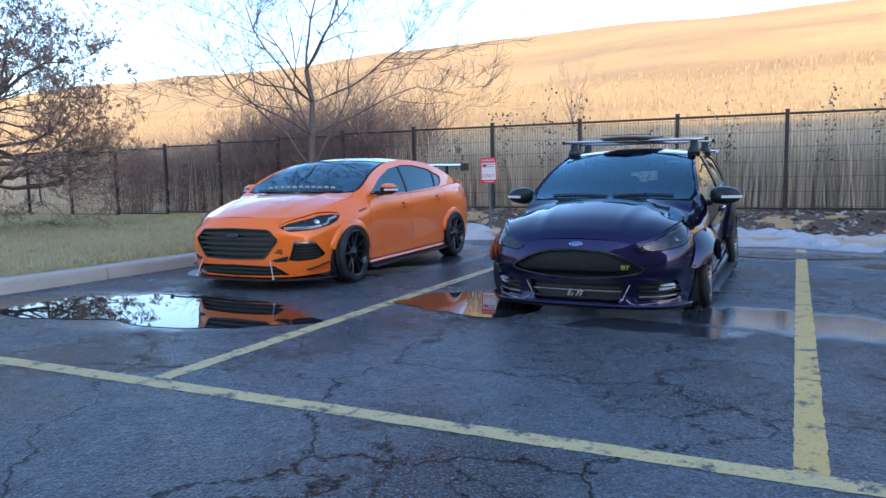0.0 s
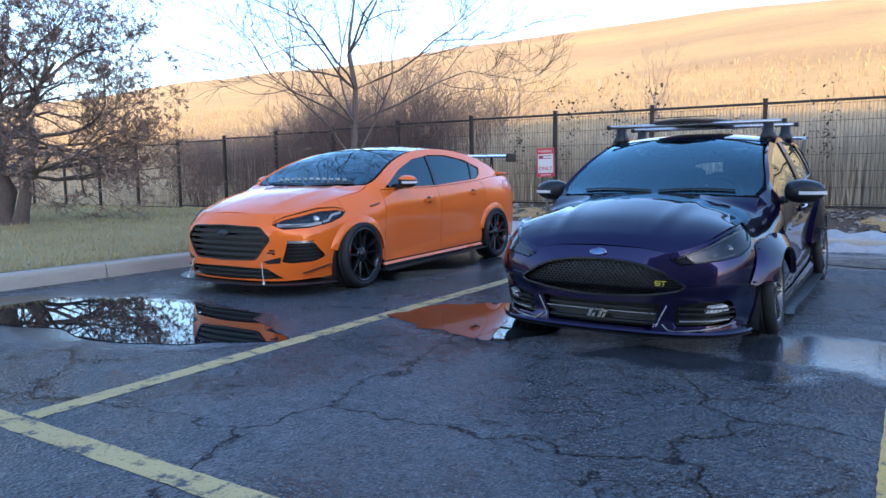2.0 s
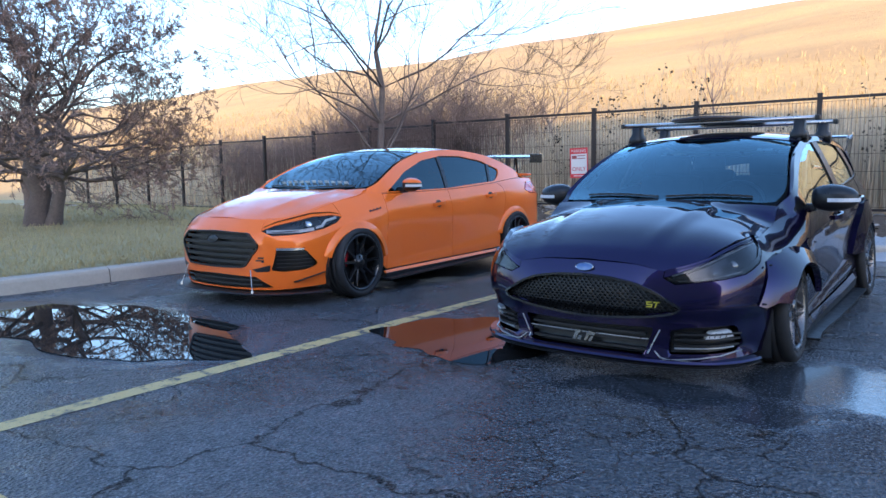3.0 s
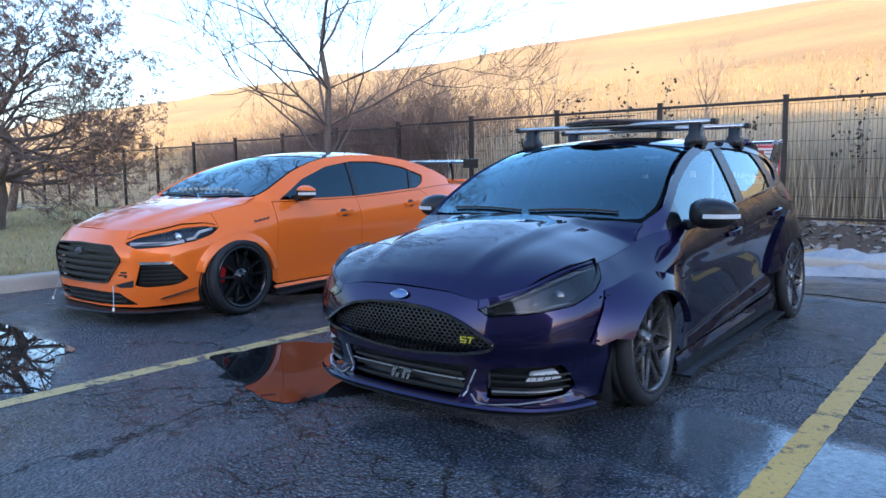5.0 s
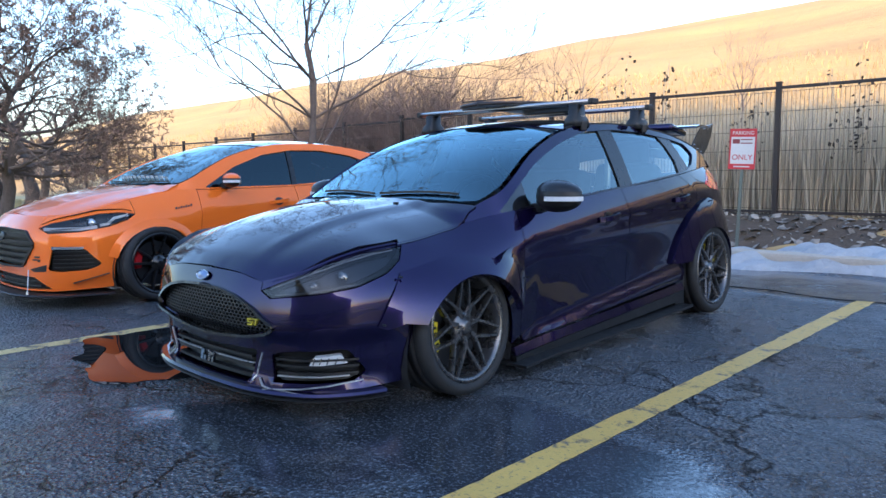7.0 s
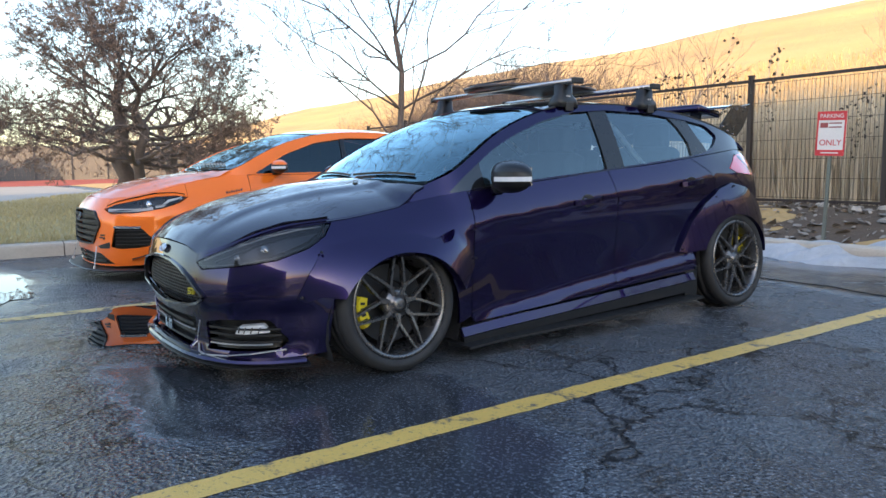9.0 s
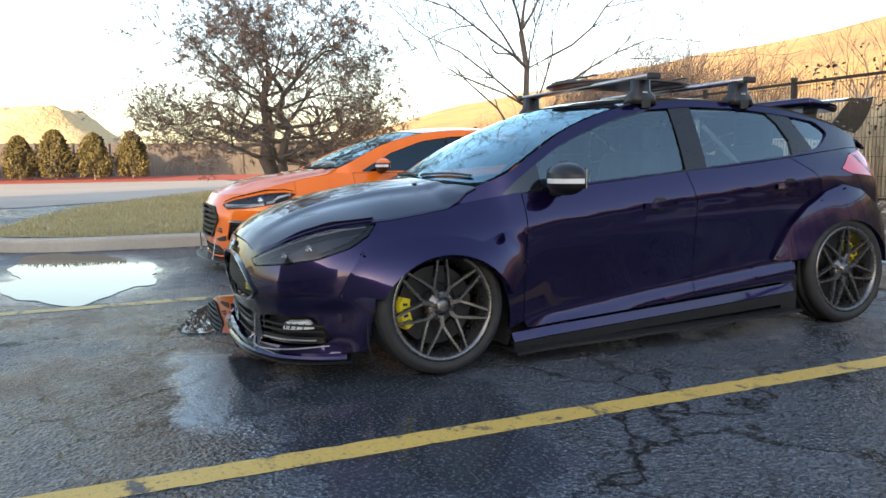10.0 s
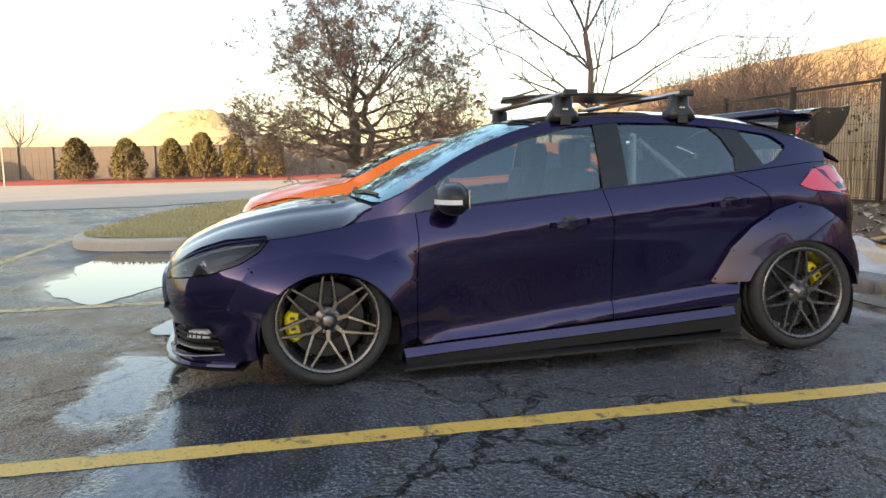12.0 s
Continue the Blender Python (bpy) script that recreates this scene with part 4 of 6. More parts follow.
def wheel(parent, x, y, r, width, rim_r, rim_mat, caliper_mat, kind, steer=0.0, camber=0.0, caliper_at=150):
    """Tyre, rim with spokes, hub, brake disc and caliper. Its outer face looks along +x (mirrored for the other side)."""
    side = 1 if x > 0 else -1
    w = new("wheel")
    w.parent = parent
    w.matrix_basis = pose(x, y, r, 0, -camber * side, steer) @ (Matrix.Rotation(math.pi, 4, "Z") if side < 0 else Matrix())
    hw = width / 2
    tyre = [(-hw * 0.8, rim_r), (-hw, rim_r + 0.02), (-hw * 1.02, r * 0.9), (-hw * 0.9, r * 0.985), (-hw * 0.75, r), (-hw * 0.5, r), (-hw * 0.48, r - 0.007), (-hw * 0.42, r - 0.007), (-hw * 0.4, r), (-0.012, r), (-0.01, r - 0.007), (0.01, r - 0.007), (0.012, r), (hw * 0.4, r),
            (hw * 0.42, r - 0.007), (hw * 0.48, r - 0.007), (hw * 0.5, r), (hw * 0.75, r), (hw * 0.9, r * 0.985), (hw * 1.0, r * 0.93), (hw * 1.03, r * 0.9), (hw * 1.0, rim_r + 0.02), (hw * 0.93, rim_r + 0.006), (hw * 0.85, rim_r - 0.004)]
    put("tyre", *lathe(tyre, 64), RUBBER, w, "", True)
    o = hw * 0.93
    barrel = [(-hw * 0.8, rim_r), (-hw * 0.7, rim_r - 0.02), (0.0, rim_r - 0.045), (o - 0.05, rim_r - 0.03), (o - 0.012, rim_r - 0.02), (o, rim_r - 0.014), (o + 0.006, rim_r - 0.004), (o + 0.002, rim_r + 0.006), (o - 0.02, rim_r + 0.004)]
    rim = put("rim", *lathe(barrel, 64), rim_mat, w, "", True)
    hubx = o - 0.03
    bms = []
    if kind == "mesh":
        n = 7
        for k in range(n):
            a = 2 * math.pi * k / n + 0.2
            pt = lambda rr, da, xx: (xx, rr * math.cos(a + da), rr * math.sin(a + da))
            bms.append(bar(pt(0.045, 0, hubx), pt(rim_r * 0.4, 0, hubx + 0.004), 0.034, 0.022, 0.8))
            for sgn in (-1, 1):
                bms.append(bar(pt(rim_r * 0.37, 0.03 * sgn, hubx + 0.003), pt(rim_r * 0.66, 0.27 * sgn, hubx + 0.012), 0.019, 0.02, 0.88))
                bms.append(bar(pt(rim_r * 0.64, 0.26 * sgn, hubx + 0.012), pt(rim_r - 0.016, 0.37 * sgn, hubx + 0.018), 0.0165, 0.02, 0.9))
    else:
        n = 5
        for k in range(n):
            a = 2 * math.pi * k / n + 0.3
            pt = lambda rr, da, xx: (xx, rr * math.cos(a + da), rr * math.sin(a + da))
            for sgn in (-1, 1):
                bms.append(bar(pt(0.04, 0.28 * sgn, hubx - 0.01), pt(rim_r - 0.016, 0.26 * sgn, hubx + 0.018), 0.03, 0.022, 0.62))
    for k, b in enumerate(bms):
        part("spoke", b, rim_mat, rim)
    put("hub", *lathe([(hubx - 0.05, 0.075), (hubx, 0.072), (hubx + 0.008, 0.06), (hubx + 0.01, 0.034), (hubx + 0.022, 0.032), (hubx + 0.026, 0.02), (hubx + 0.026, 0.0)], 28), rim_mat, rim, "", True)
    for k in range(5):
        a = 2 * math.pi * k / 5 + 0.5
        part("lug_nut", rod((hubx, 0.051 * math.cos(a), 0.051 * math.sin(a)), (hubx + 0.02, 0.051 * math.cos(a), 0.051 * math.sin(a)), 0.011, 0.008, 6), rim_mat, rim)
    put("brake_disc", *lathe([(0.0, 0.0), (0.0, rim_r * 0.42), (0.012, rim_r * 0.43), (0.012, rim_r * 0.74), (-0.012, rim_r * 0.745), (-0.012, 0.0)], 40), STEEL, w)
    bm = bmesh.new()
    a0 = radians(caliper_at if side > 0 else 180 - caliper_at)
    ring = []
    for k in range(7):
        a = a0 + radians(-24 + 8 * k)
        ri, ro = rim_r * 0.52, rim_r * 0.82 - (0.012 if k in (0, 6) else 0)
        ring.append([bm.verts.new((xx, rr * math.cos(a), rr * math.sin(a))) for xx, rr in ((-0.01, ri), (0.045, ri + 0.012), (0.048, ro - 0.015), (0.03, ro), (-0.01, ro))])
    for k in range(6):
        for i in range(5):
            bm.faces.new((ring[k][i], ring[k][(i + 1) % 5], ring[k + 1][(i + 1) % 5], ring[k + 1][i]))
    bm.faces.new(ring[0][::-1])
    bm.faces.new(ring[6])
    bmesh.ops.recalc_face_normals(bm, faces=bm.faces[:])
    cal = part("brake_caliper", bm, caliper_mat, w)
    if caliper_mat is YCAL:
        for k in range(4):
            a = a0 + radians(-14 + 9 * k)
            rr = rim_r * 0.67
            part("mark_bar", box(0.004, 0.022, 0.012, (0.05, rr * math.cos(a), rr * math.sin(a)), 0.0, Matrix.Rotation(a, 4, "X")), TRIM, cal)
    # inner well behind the wheel
    return w


def well(parent, y, z, r, x_in, x_out):
    """The dark liner over a wheel, on both sides."""
    for s in (1, -1):
        v, f = [], []
        n = 16
        for k in range(n + 1):
            a = math.pi * (-0.12 + 1.24 * k / n)
            for x in (x_in, x_out):
                v.append((s * x, y + r * math.cos(a), z + r * math.sin(a)))
        for k in range(n):
            f.append((2 * k, 2 * k + 1, 2 * k + 3, 2 * k + 2))
        f.append(tuple(2 * k for k in range(n + 1)))
        put("wheel_liner", v, f, CABIN, parent, "", True)


def honeycomb(parent, outline, surf, cell, material, off, name="grille_mesh"):
    """A mesh of six-sided cells inside an outline, on the surface."""
    v, f = [], []
    xs, ys = [p[0] for p in outline], [p[1] for p in outline]
    y, row = min(ys), 0
    poly = [tuple(p) for p in outline]
    while y < max(ys):
        x = min(xs) + (cell * 0.866 if row % 2 else 0)
        while x < max(xs):
            if inside(poly, x, y):
                b = len(v)
                for rr, dep in ((cell * 1.0, 0.0), (cell * 0.74, 0.0), (cell * 0.7, 0.014)):
                    for k in range(6):
                        a = math.pi / 6 + k * math.pi / 3
                        v.append(surf(x + rr * math.cos(a), y + rr * 0.62 * math.sin(a), off - dep))
                for k in range(6):
                    k2 = (k + 1) % 6
                    f += [(b + k, b + k2, b + 6 + k2, b + 6 + k), (b + 6 + k, b + 6 + k2, b + 12 + k2, b + 12 + k)]
            x += cell * 1.732
        y += cell * 1.5 * 0.62
        row += 1
    return put(name, v, f, material, parent)


def ribbon(name, parent, path, w, d, material, label="", surf_n=None):
    """A narrow strip of trim along a path of points, w high and d deep."""
    v, f = [], []
    for i, p in enumerate(path):
        p = Vector(p)
        t = (Vector(path[min(i + 1, len(path) - 1)]) - Vector(path[max(i - 1, 0)])).normalized()
        u = Vector((0, 0, 1))
        u = (u - t * u.dot(t)).normalized()
        n = t.cross(u)
        for a, b in ((-0.5, -0.5), (0.5, -0.5), (0.5, 0.5), (-0.5, 0.5)):
            v.append(p + u * (a * w) + n * (b * d))
    for i in range(len(path) - 1):
        for k in range(4):
            a = 4 * i
            f.append((a + k, a + (k + 1) % 4, a + 4 + (k + 1) % 4, a + 4 + k))
    f += [(3, 2, 1, 0), tuple(4 * (len(path) - 1) + k for k in range(4))]
    bm = bmesh.new()
    me = mesh_of("t", v, f, material)
    bm.from_mesh(me)
    bpy.data.meshes.remove(me)
    bmesh.ops.recalc_face_normals(bm, faces=bm.faces[:])
    return part(name, bm, material, parent, label)


def seat(parent, x, y, z):
    s = new("seat")
    s.parent = parent
    s.location = (x, y, z)
    part("cushion", box(0.5, 0.52, 0.16, (0, 0, 0.08), 0.05, seg=3), CABIN, s, "", True)
    part("backrest", box(0.48, 0.15, 0.62, (0, 0.33, 0.42), 0.06, Matrix.Rotation(radians(-14), 4, "X"), 3), CABIN, s, "", True)
    part("headrest", box(0.27, 0.1, 0.17, (0, 0.43, 0.8), 0.04, None, 3), CABIN, s, "", True)


def mirror(parent, side, at, size, shell_mat, cap_mat, strip_mat):
    m = new("door_mirror")
    m.parent = parent
    m.matrix_basis = pose(at[0] * side, at[1], at[2], 0, 0, 0)
    bm = bmesh.new()
    bmesh.ops.create_uvsphere(bm, u_segments=24, v_segments=14, radius=1.0)
    for v in bm.verts:
        x, y, z = v.co
        z2 = math.copysign(abs(z) ** 0.75, z)
        v.co = Vector((x * size[0], (y if y < 0 else y * 0.55) * size[1], z2 * size[2] * (1 - 0.12 * side * x)))
    part("housing", bm, shell_mat, m, "", True)
    bm = bmesh.new()
    bmesh.ops.create_uvsphere(bm, u_segments=24, v_segments=14, radius=1.0)
    geom = [v for v in bm.verts if v.co.z < 0.12]
    bmesh.ops.delete(bm, geom=geom, context="VERTS")
    for v in bm.verts:
        x, y, z = v.co
        z2 = math.copysign(abs(z) ** 0.75, z)
        v.co = Vector((x * size[0] * 1.02, (y if y < 0 else y * 0.58) * size[1] * 1.03, z2 * size[2] * 1.03 * (1 - 0.12 * side * x)))
    part("cap", bm, cap_mat, m, "", True)
    pts = []
    for k in range(9):
        a = radians(-100 + 100 * k / 8)
        pts.append((side * size[0] * 1.03 * math.cos(a), size[1] * 1.03 * math.sin(a), -size[2] * 0.12))
    ribbon("turn_signal", m, pts, 0.022, 0.012, strip_mat, "pale turn signal strip")
    part("stalk", box(0.12, 0.07, 0.05, (-side * (size[0] + 0.03), 0.01, -size[2] * 0.75), 0.015), BLACK, m)
    part("mirror_glass", box(size[0] * 1.3, 0.006, size[2] * 1.15, (0, size[1] * 0.5, 0), 0.002), CHROME, m)


def body(car, sh, q, paint):
    """The panels that both cars share; q holds the outlines of one of them."""
    S, F, T = sh.sy, sh.sx, sh
    flank, side = sh.flank, sh.side
    zt = lambda y: sh.at(sh.zt, sh.sy(y))
    shoulder = lambda y0, y1, n, d=0.0: [(y0 + (y1 - y0) * k / n, zt(y0 + (y1 - y0) * k / n) - d) for k in range(n + 1)]
    af, ar = q["arch_f"], q["arch_r"]
    low = lambda s, z: sh.low(s, z)
    mk = lambda *a, **k: panel(*a, **k)
    # front bumper skin, with openings
    lamp = [(S(v) if k == "y" else F(v), z) for k, v, z in q["lamp"]]
    sb = S(q["bumper_end"][0])
    ztop = lambda s: sh.at(sh.zt, s)
    s_in = lamp[0][0]
    top = [(s_in * k / 6, ztop(s_in * k / 6) + 0.004) for k in range(7)]
    right = top + q["lamp_low"](lamp) + [(S(q["bumper_end"][0]), q["bumper_end"][1])]
    a0 = math.degrees(math.asin(min(1, (q["bumper_end"][1] - af[1]) / af[2])))
    right += [(S(y), z) for y, z in arc(af[0], af[1], af[2], 180 - a0, 184, 6)]
    right += [(S(af[0] - af[2] - 0.01), q["chin"] + 0.02), (F(0.6), q["chin"]), (0, q["chin"])]
    left = [(-s, z) for s, z in right[::-1]]
    outline = right + left[1:-1]
    bumper = mk("front_bumper", car, outline, low, paint, 0.035, [[(F(x), z) for x, z in dense(h, 0.03)] for h in q["holes"]])[0]
    # strip of bodywork over each lamp, up to the bonnet
    tips = lamp[:q["lamp_n"]]
    s0, s1 = tips[0][0], tips[-1][0]
    brow = tips + [(s1 + (s0 - s1) * k / 8, ztop(s1 + (s0 - s1) * k / 8) + 0.009) for k in range(9)]
    mk("lamp_brow", car, brow, low, paint, 0.03, gap=0.0015, both=True, depth=0.01)
    # headlamps
    lamps = mk("headlamp", car, rounded(lamp, 0.02), low, q["lens"], 0.04, gap=0.003, depth=0.012, both=True, label=q["lamp_label"])
    inner = shrink(rounded(lamp, 0.02), 0.004)
    for sgn, lp in zip((1, -1), lamps):
        back = mk("housing", lp, inner, lambda s, z: sh.low(s, z, -0.055), q["housing"], 0.05, gap=0, depth=-0.05)[0]
        if sgn < 0:
            for v in back.data.vertices:
                v.co.x *= -1
            back.data.flip_normals()
        for (k, v, z, r) in q["projectors"]:
            p = Vector(sh.low(S(v) if k == "y" else F(v), z, -0.02))
            p.x *= sgn
            d = Vector((0.35 * sgn, -1, 0))
            part("projector", join(rod(p - d.normalized() * 0.02, p + d.normalized() * 0.012, r, r, 24), rod(p, p + d.normalized() * 0.02, r * 0.7, r * 0.4, 24)), q["proj_mat"], lp, "", True)
    # fenders, doors, quarters
    y0, y1, y2 = q["gap_f"][0][0], q["gap_b"][0][0], q["gap_r"][0][0]
    fender = shoulder(q["fender_tip"][0], y0, 10, -0.005) + q["gap_f"][1:] + arc(af[0], af[1], af[2], q["a_door"], 180 - a0, 18) + q["lamp_rear"] + [q["fender_tip"]]
    mk("front_fender", car, fender, flank, paint, 0.05, both=True)
    sill = q["sill"]
    sl = lambda y: float(np.interp(y, [p[0] for p in sill], [p[1] for p in sill]))
    door = shoulder(y0, y1, 12) + q["gap_b"][1:] + [(q["gap_b"][-1][0], sl(q["gap_b"][-1][0])), (q["gap_f"][-1][0] + 0.02, sl(q["gap_f"][-1][0]))] + q["gap_f"][1:][::-1]
    d1 = mk("front_door", car, door, flank, paint, 0.026, both=True)
    ra = arc(ar[0], ar[1], ar[2], q["r_door_a"][1], q["r_door_a"][0], 8)
    door2 = shoulder(y1, y2, 10) + q["gap_r"][1:] + ra + [(ra[-1][0] - 0.01, sl(ra[-1][0])), (q["gap_b"][-1][0], sl(q["gap_b"][-1][0]))] + q["gap_b"][1:][::-1]
    d2 = mk("rear_door", car, door2, flank, paint, 0.026, both=True)
    tail = [(S(v), z) for v, z in q["tail"]]
    yq = q["quarter_end"]
    quarter = shoulder(y2, q["tail"][2][0], 10) + [q["tail"][1]] + q["tail_front"] + [(yq, q["tail"][-1][1]), (yq, 0.42)] + arc(ar[0], ar[1], ar[2], 12, q["r_door_a"][1], 14) + q["gap_r"][1:][::-1]
    mk("rear_quarter", car, quarter, flank, paint, 0.05, both=True)
    mk("tail_lamp", car, rounded(tail, 0.02), low, REDLENS, 0.05, both=True, label="red tail lamp lens")
    send = sh.s[-1]
    sr = S(yq)
    rb = [(sr, q["tail"][-1][1] - 0.005), (send, q["tail"][-1][1] - 0.005), (send, 0.2), (S(yq), 0.2), (S(yq), 0.2), (S(ar[0] + ar[2] * 0.97), 0.28), (S(ar[0] + ar[2] * 0.98), 0.41), (sr, 0.415)]
    mk("rear_bumper", car, rb, low, paint, 0.07, both=True)
    rg = [(tail[2][0], q["tail"][-1][1]), (send, q["tail"][-1][1]), (send, ztop(send)), (tail[1][0], ztop(tail[1][0]))]
    mk("tailgate", car, rg, low, paint, 0.07, both=True)
    # sill with a lower lip
    z0 = q["skirt"]
    ya, yb = af[0] + af[2] + 0.005, ar[0] - ar[2] - 0.03
    zk0, zk1 = q["skirt_crease"]
    sk = [(ya, sl(ya) - 0.006), (yb, sl(yb) - 0.006), (yb + 0.01, zk1), (ya + 0.01, zk0)]
    def skirt(y, z):
        zk = zk0 + (zk1 - zk0) * (y - ya) / (yb - ya)
        t = (z - zk) / max(0.02, sl(y) - zk)
        return sh.flank(y, z, 0.022 * (1 - max(0.0, min(1.0, t))) + 0.003)
    mk("side_skirt", car, sk, skirt, paint, 0.04, both=True, depth=0.02)
    lo = [(ya + 0.01, zk0 - 0.003), (yb + 0.01, zk1 - 0.003), (yb + 0.01, z0 + 0.075), (ya + 0.02, z0)]
    mk("lower_skirt", car, lo, lambda y, z: sh.flank(y, z, 0.022), BLACK, 0.06, both=True, depth=0.03, gap=0)
    for sg in (1, -1):
        path = [(sg * (sh.flank(y, 0.2)[0] + 0.015), y, z0 + 0.0 + 0.045 * (y - ya) / (yb - ya)) for y in np.linspace(ya - 0.02, yb, 12)]
        ribbon("skirt_lip", car, path, 0.014, 0.16, BLACK)
    # bonnet
    bx = lambda y, d=0.001: sh.edge_x(y, d)
    by0 = float(sh.e[0][0])
    left_edge = [(bx(y, -0.011), y) for y in [by0 + 0.002 + (q["cowl"][1] - by0 - 0.002) * (k / 40) ** 2 for k in range(1, 41)]]
    back = [(q["cowl_x"] * k / 8, q["cowl"][0] + (q["cowl"][1] - q["cowl"][0]) * (k / 8) ** 2) for k in range(9)]
    bon = [(0, by0 + 0.002)] + left_edge + back[::-1]
    bon = bon + [(-x, y) for x, y in bon[::-1]][1:-1]
    bump = q["bonnet_bump"]
    mk("bonnet", car, bon, lambda x, y: sh.top(x, y, bump(x, y) * max(0.0, 1 - (abs(x) / max(0.05, sh.edge_x(y))) ** 6)), paint, 0.035, depth=0.026)
    # cowl, windscreen, roof, rear screen
    hd = q["header"]
    ws = [(x, y + 0.03) for x, y in back[:-1]] + [(bx(y, 0.035), y) for y in np.linspace(q["cowl"][1] + 0.05, hd[1], 14)] + [(bx(hd[1], 0.035) * (1 - k / 8), hd[0] + (hd[1] - hd[0]) * (1 - k / 8) ** 2) for k in range(1, 9)]
    ws = ws + [(-x, y) for x, y in ws[::-1]][1:-1]
    ws = [p for i, p in enumerate(ws) if i == 0 or (Vector(p) - Vector(ws[i - 1])).length > 1e-4]
    mk("windscreen", car, ws, lambda x, y: sh.top(x, y, -0.006), q["screen"], 0.06, depth=0.004)
    inner_back = [(x * 0.92, y) for x, y in back]
    mk("cowl_panel", car, [(0, back[0][1] - 0.02)] + [(x, y - 0.02) for x, y in inner_back[1:]] + [(x, y + 0.055) for x, y in inner_back[::-1]] + [(-x, y + 0.055) for x, y in inner_back[1:]] + [(-x, y - 0.02) for x, y in inner_back[:0:-1]],
       lambda x, y: sh.top(x, y, -0.03), BLACK, 0.05, depth=0.004)
    for w0, w1 in q["wipers"]:
        p = [sh.top(w0[0] + (w1[0] - w0[0]) * k / 8, w0[1] + (w1[1] - w0[1]) * k / 8, 0.006) for k in range(9)]
        ribbon("wiper", car, p, 0.012, 0.012, BLACK)
    re_ = q["roof_end"]
    rf = [(bx(hd[1], 0.035) * k / 8, hd[0] + (hd[1] - hd[0]) * (k / 8) ** 2 + 0.006) for k in range(9)] + [(bx(y, 0.0), y) for y in np.linspace(hd[1] + 0.03, re_, 16)]
    rf = rf + [(0, re_)] + [(-x, y) for x, y in rf[::-1]][:-1]
    mk("roof", car, rf, lambda x, y: sh.top(x, y), q["roof_mat"] or paint, 0.06, [rounded(h, .06) for h in q["roof_holes"]], depth=0.01)
    rs = [(0, re_ + 0.004)] + [(bx(y, 0.03), y) for y in np.linspace(re_ + 0.004, q["rear_glass_end"], 8)] + [(0, q["rear_glass_end"])]
    rs = rs + [(-x, y) for x, y in rs[::-1]][1:-1]
    mk("rear_window", car, rs, lambda x, y: sh.top(x, y, -0.004), TINT, 0.07, depth=0.004)
    ye = float(sh.e[-1][0])
    bl = [(0, q["rear_glass_end"] + 0.004)] + [(bx(y), y) for y in np.linspace(q["rear_glass_end"] + 0.004, ye - 0.01, 8)] + [(0, ye - 0.01)]
    bl = bl + [(-x, y) for x, y in bl[::-1]][1:-1]
    mk("tailgate_top", car, bl, lambda x, y: sh.top(x, y), paint, 0.07)
    # glass house frame and side windows
    gut = [tuple(p) for p in sh.g]
    g0, g1 = q["house"]
    frame_o = shoulder(g0, g1, 20, -0.003) + [p for p in gut[::-2] if g0 < p[0] < g1]
    mk("window_frame", car, frame_o, side, q["frame_mat"] or paint, 0.05, [rounded(w, 0.035) for w in [q["dlo"]]], both=True, depth=0.03, gap=0)
    for name, w in q["windows"]:
        mk(name, car, rounded(w, 0.03), lambda y, z: sh.side(y, z, -0.012), q["glass"], 0.08, both=True, depth=0.004, gap=0.0)
    for name, w in q["pillars"]:
        mk(name, car, w, lambda y, z: sh.side(y, z, -0.004), GLOSS if name == "sail_trim" else TRIM, 0.05, both=True, gap=0.001, depth=0.02)
    # under-body and cabin
    part("underbody", box(1.3, q["floor"][1] - q["floor"][0], 0.16, (0, sum(q["floor"]) / 2, 0.2), 0.03), CABIN, car)
    part("engine_bay", box(1.0, 0.85, 0.32, (0, -0.18, 0.36), 0.05), CABIN, car)
    part("dashboard", box(1.36, 0.5, 0.2, (0, q["cowl"][0] + 0.42, q["dash"]), 0.07, None, 3), CABIN, car, "", True)
    part("rear_deck", box(1.3, 0.9, 0.3, (0, q["floor"][1] - 0.45, 0.62), 0.05), CABIN, car)
    for sg in (1, -1):
        part("side_lining", box(0.05, 2.3, 0.46, (sg * 0.75, 1.65, 0.53), 0.01), CABIN, car)
    for x in (-0.36, 0.36):
        seat(car, x, q["seats"][0], 0.3)
    for x in (-0.36, 0.36):
        seat(car, x, q["seats"][1], 0.34)
    st = Vector((0.36, q["seats"][0] - 0.42, q["dash"] + 0.06))
    v, f = [], []
    for k in range(28):
        a = 2 * math.pi * k / 28
        for j in range(8):
            b = 2 * math.pi * j / 8
            r = 0.185 + 0.017 * math.cos(b)
            v.append((r * math.cos(a), 0.017 * math.sin(b), r * math.sin(a)))
    for k in range(28):
        for j in range(8):
            f.append((k * 8 + j, k * 8 + (j + 1) % 8, ((k + 1) % 28) * 8 + (j + 1) % 8, ((k + 1) % 28) * 8 + j))
    sw = put("steering_wheel", v, f, BLACK, car, "", True)
    sw.matrix_basis = Matrix.Translation(st) @ Matrix.Rotation(radians(-24), 4, "X")
    part("spoke", join(box(0.34, 0.02, 0.05, (0, 0.01, 0), 0.01), box(0.05, 0.02, 0.18, (0, 0.01, -0.09), 0.01)), BLACK, sw)
    for yw, a in ((af[0], af), (ar[0], ar)):
        well(car, a[0], a[1], a[2] + 0.02, 0.5, q["well_x"])
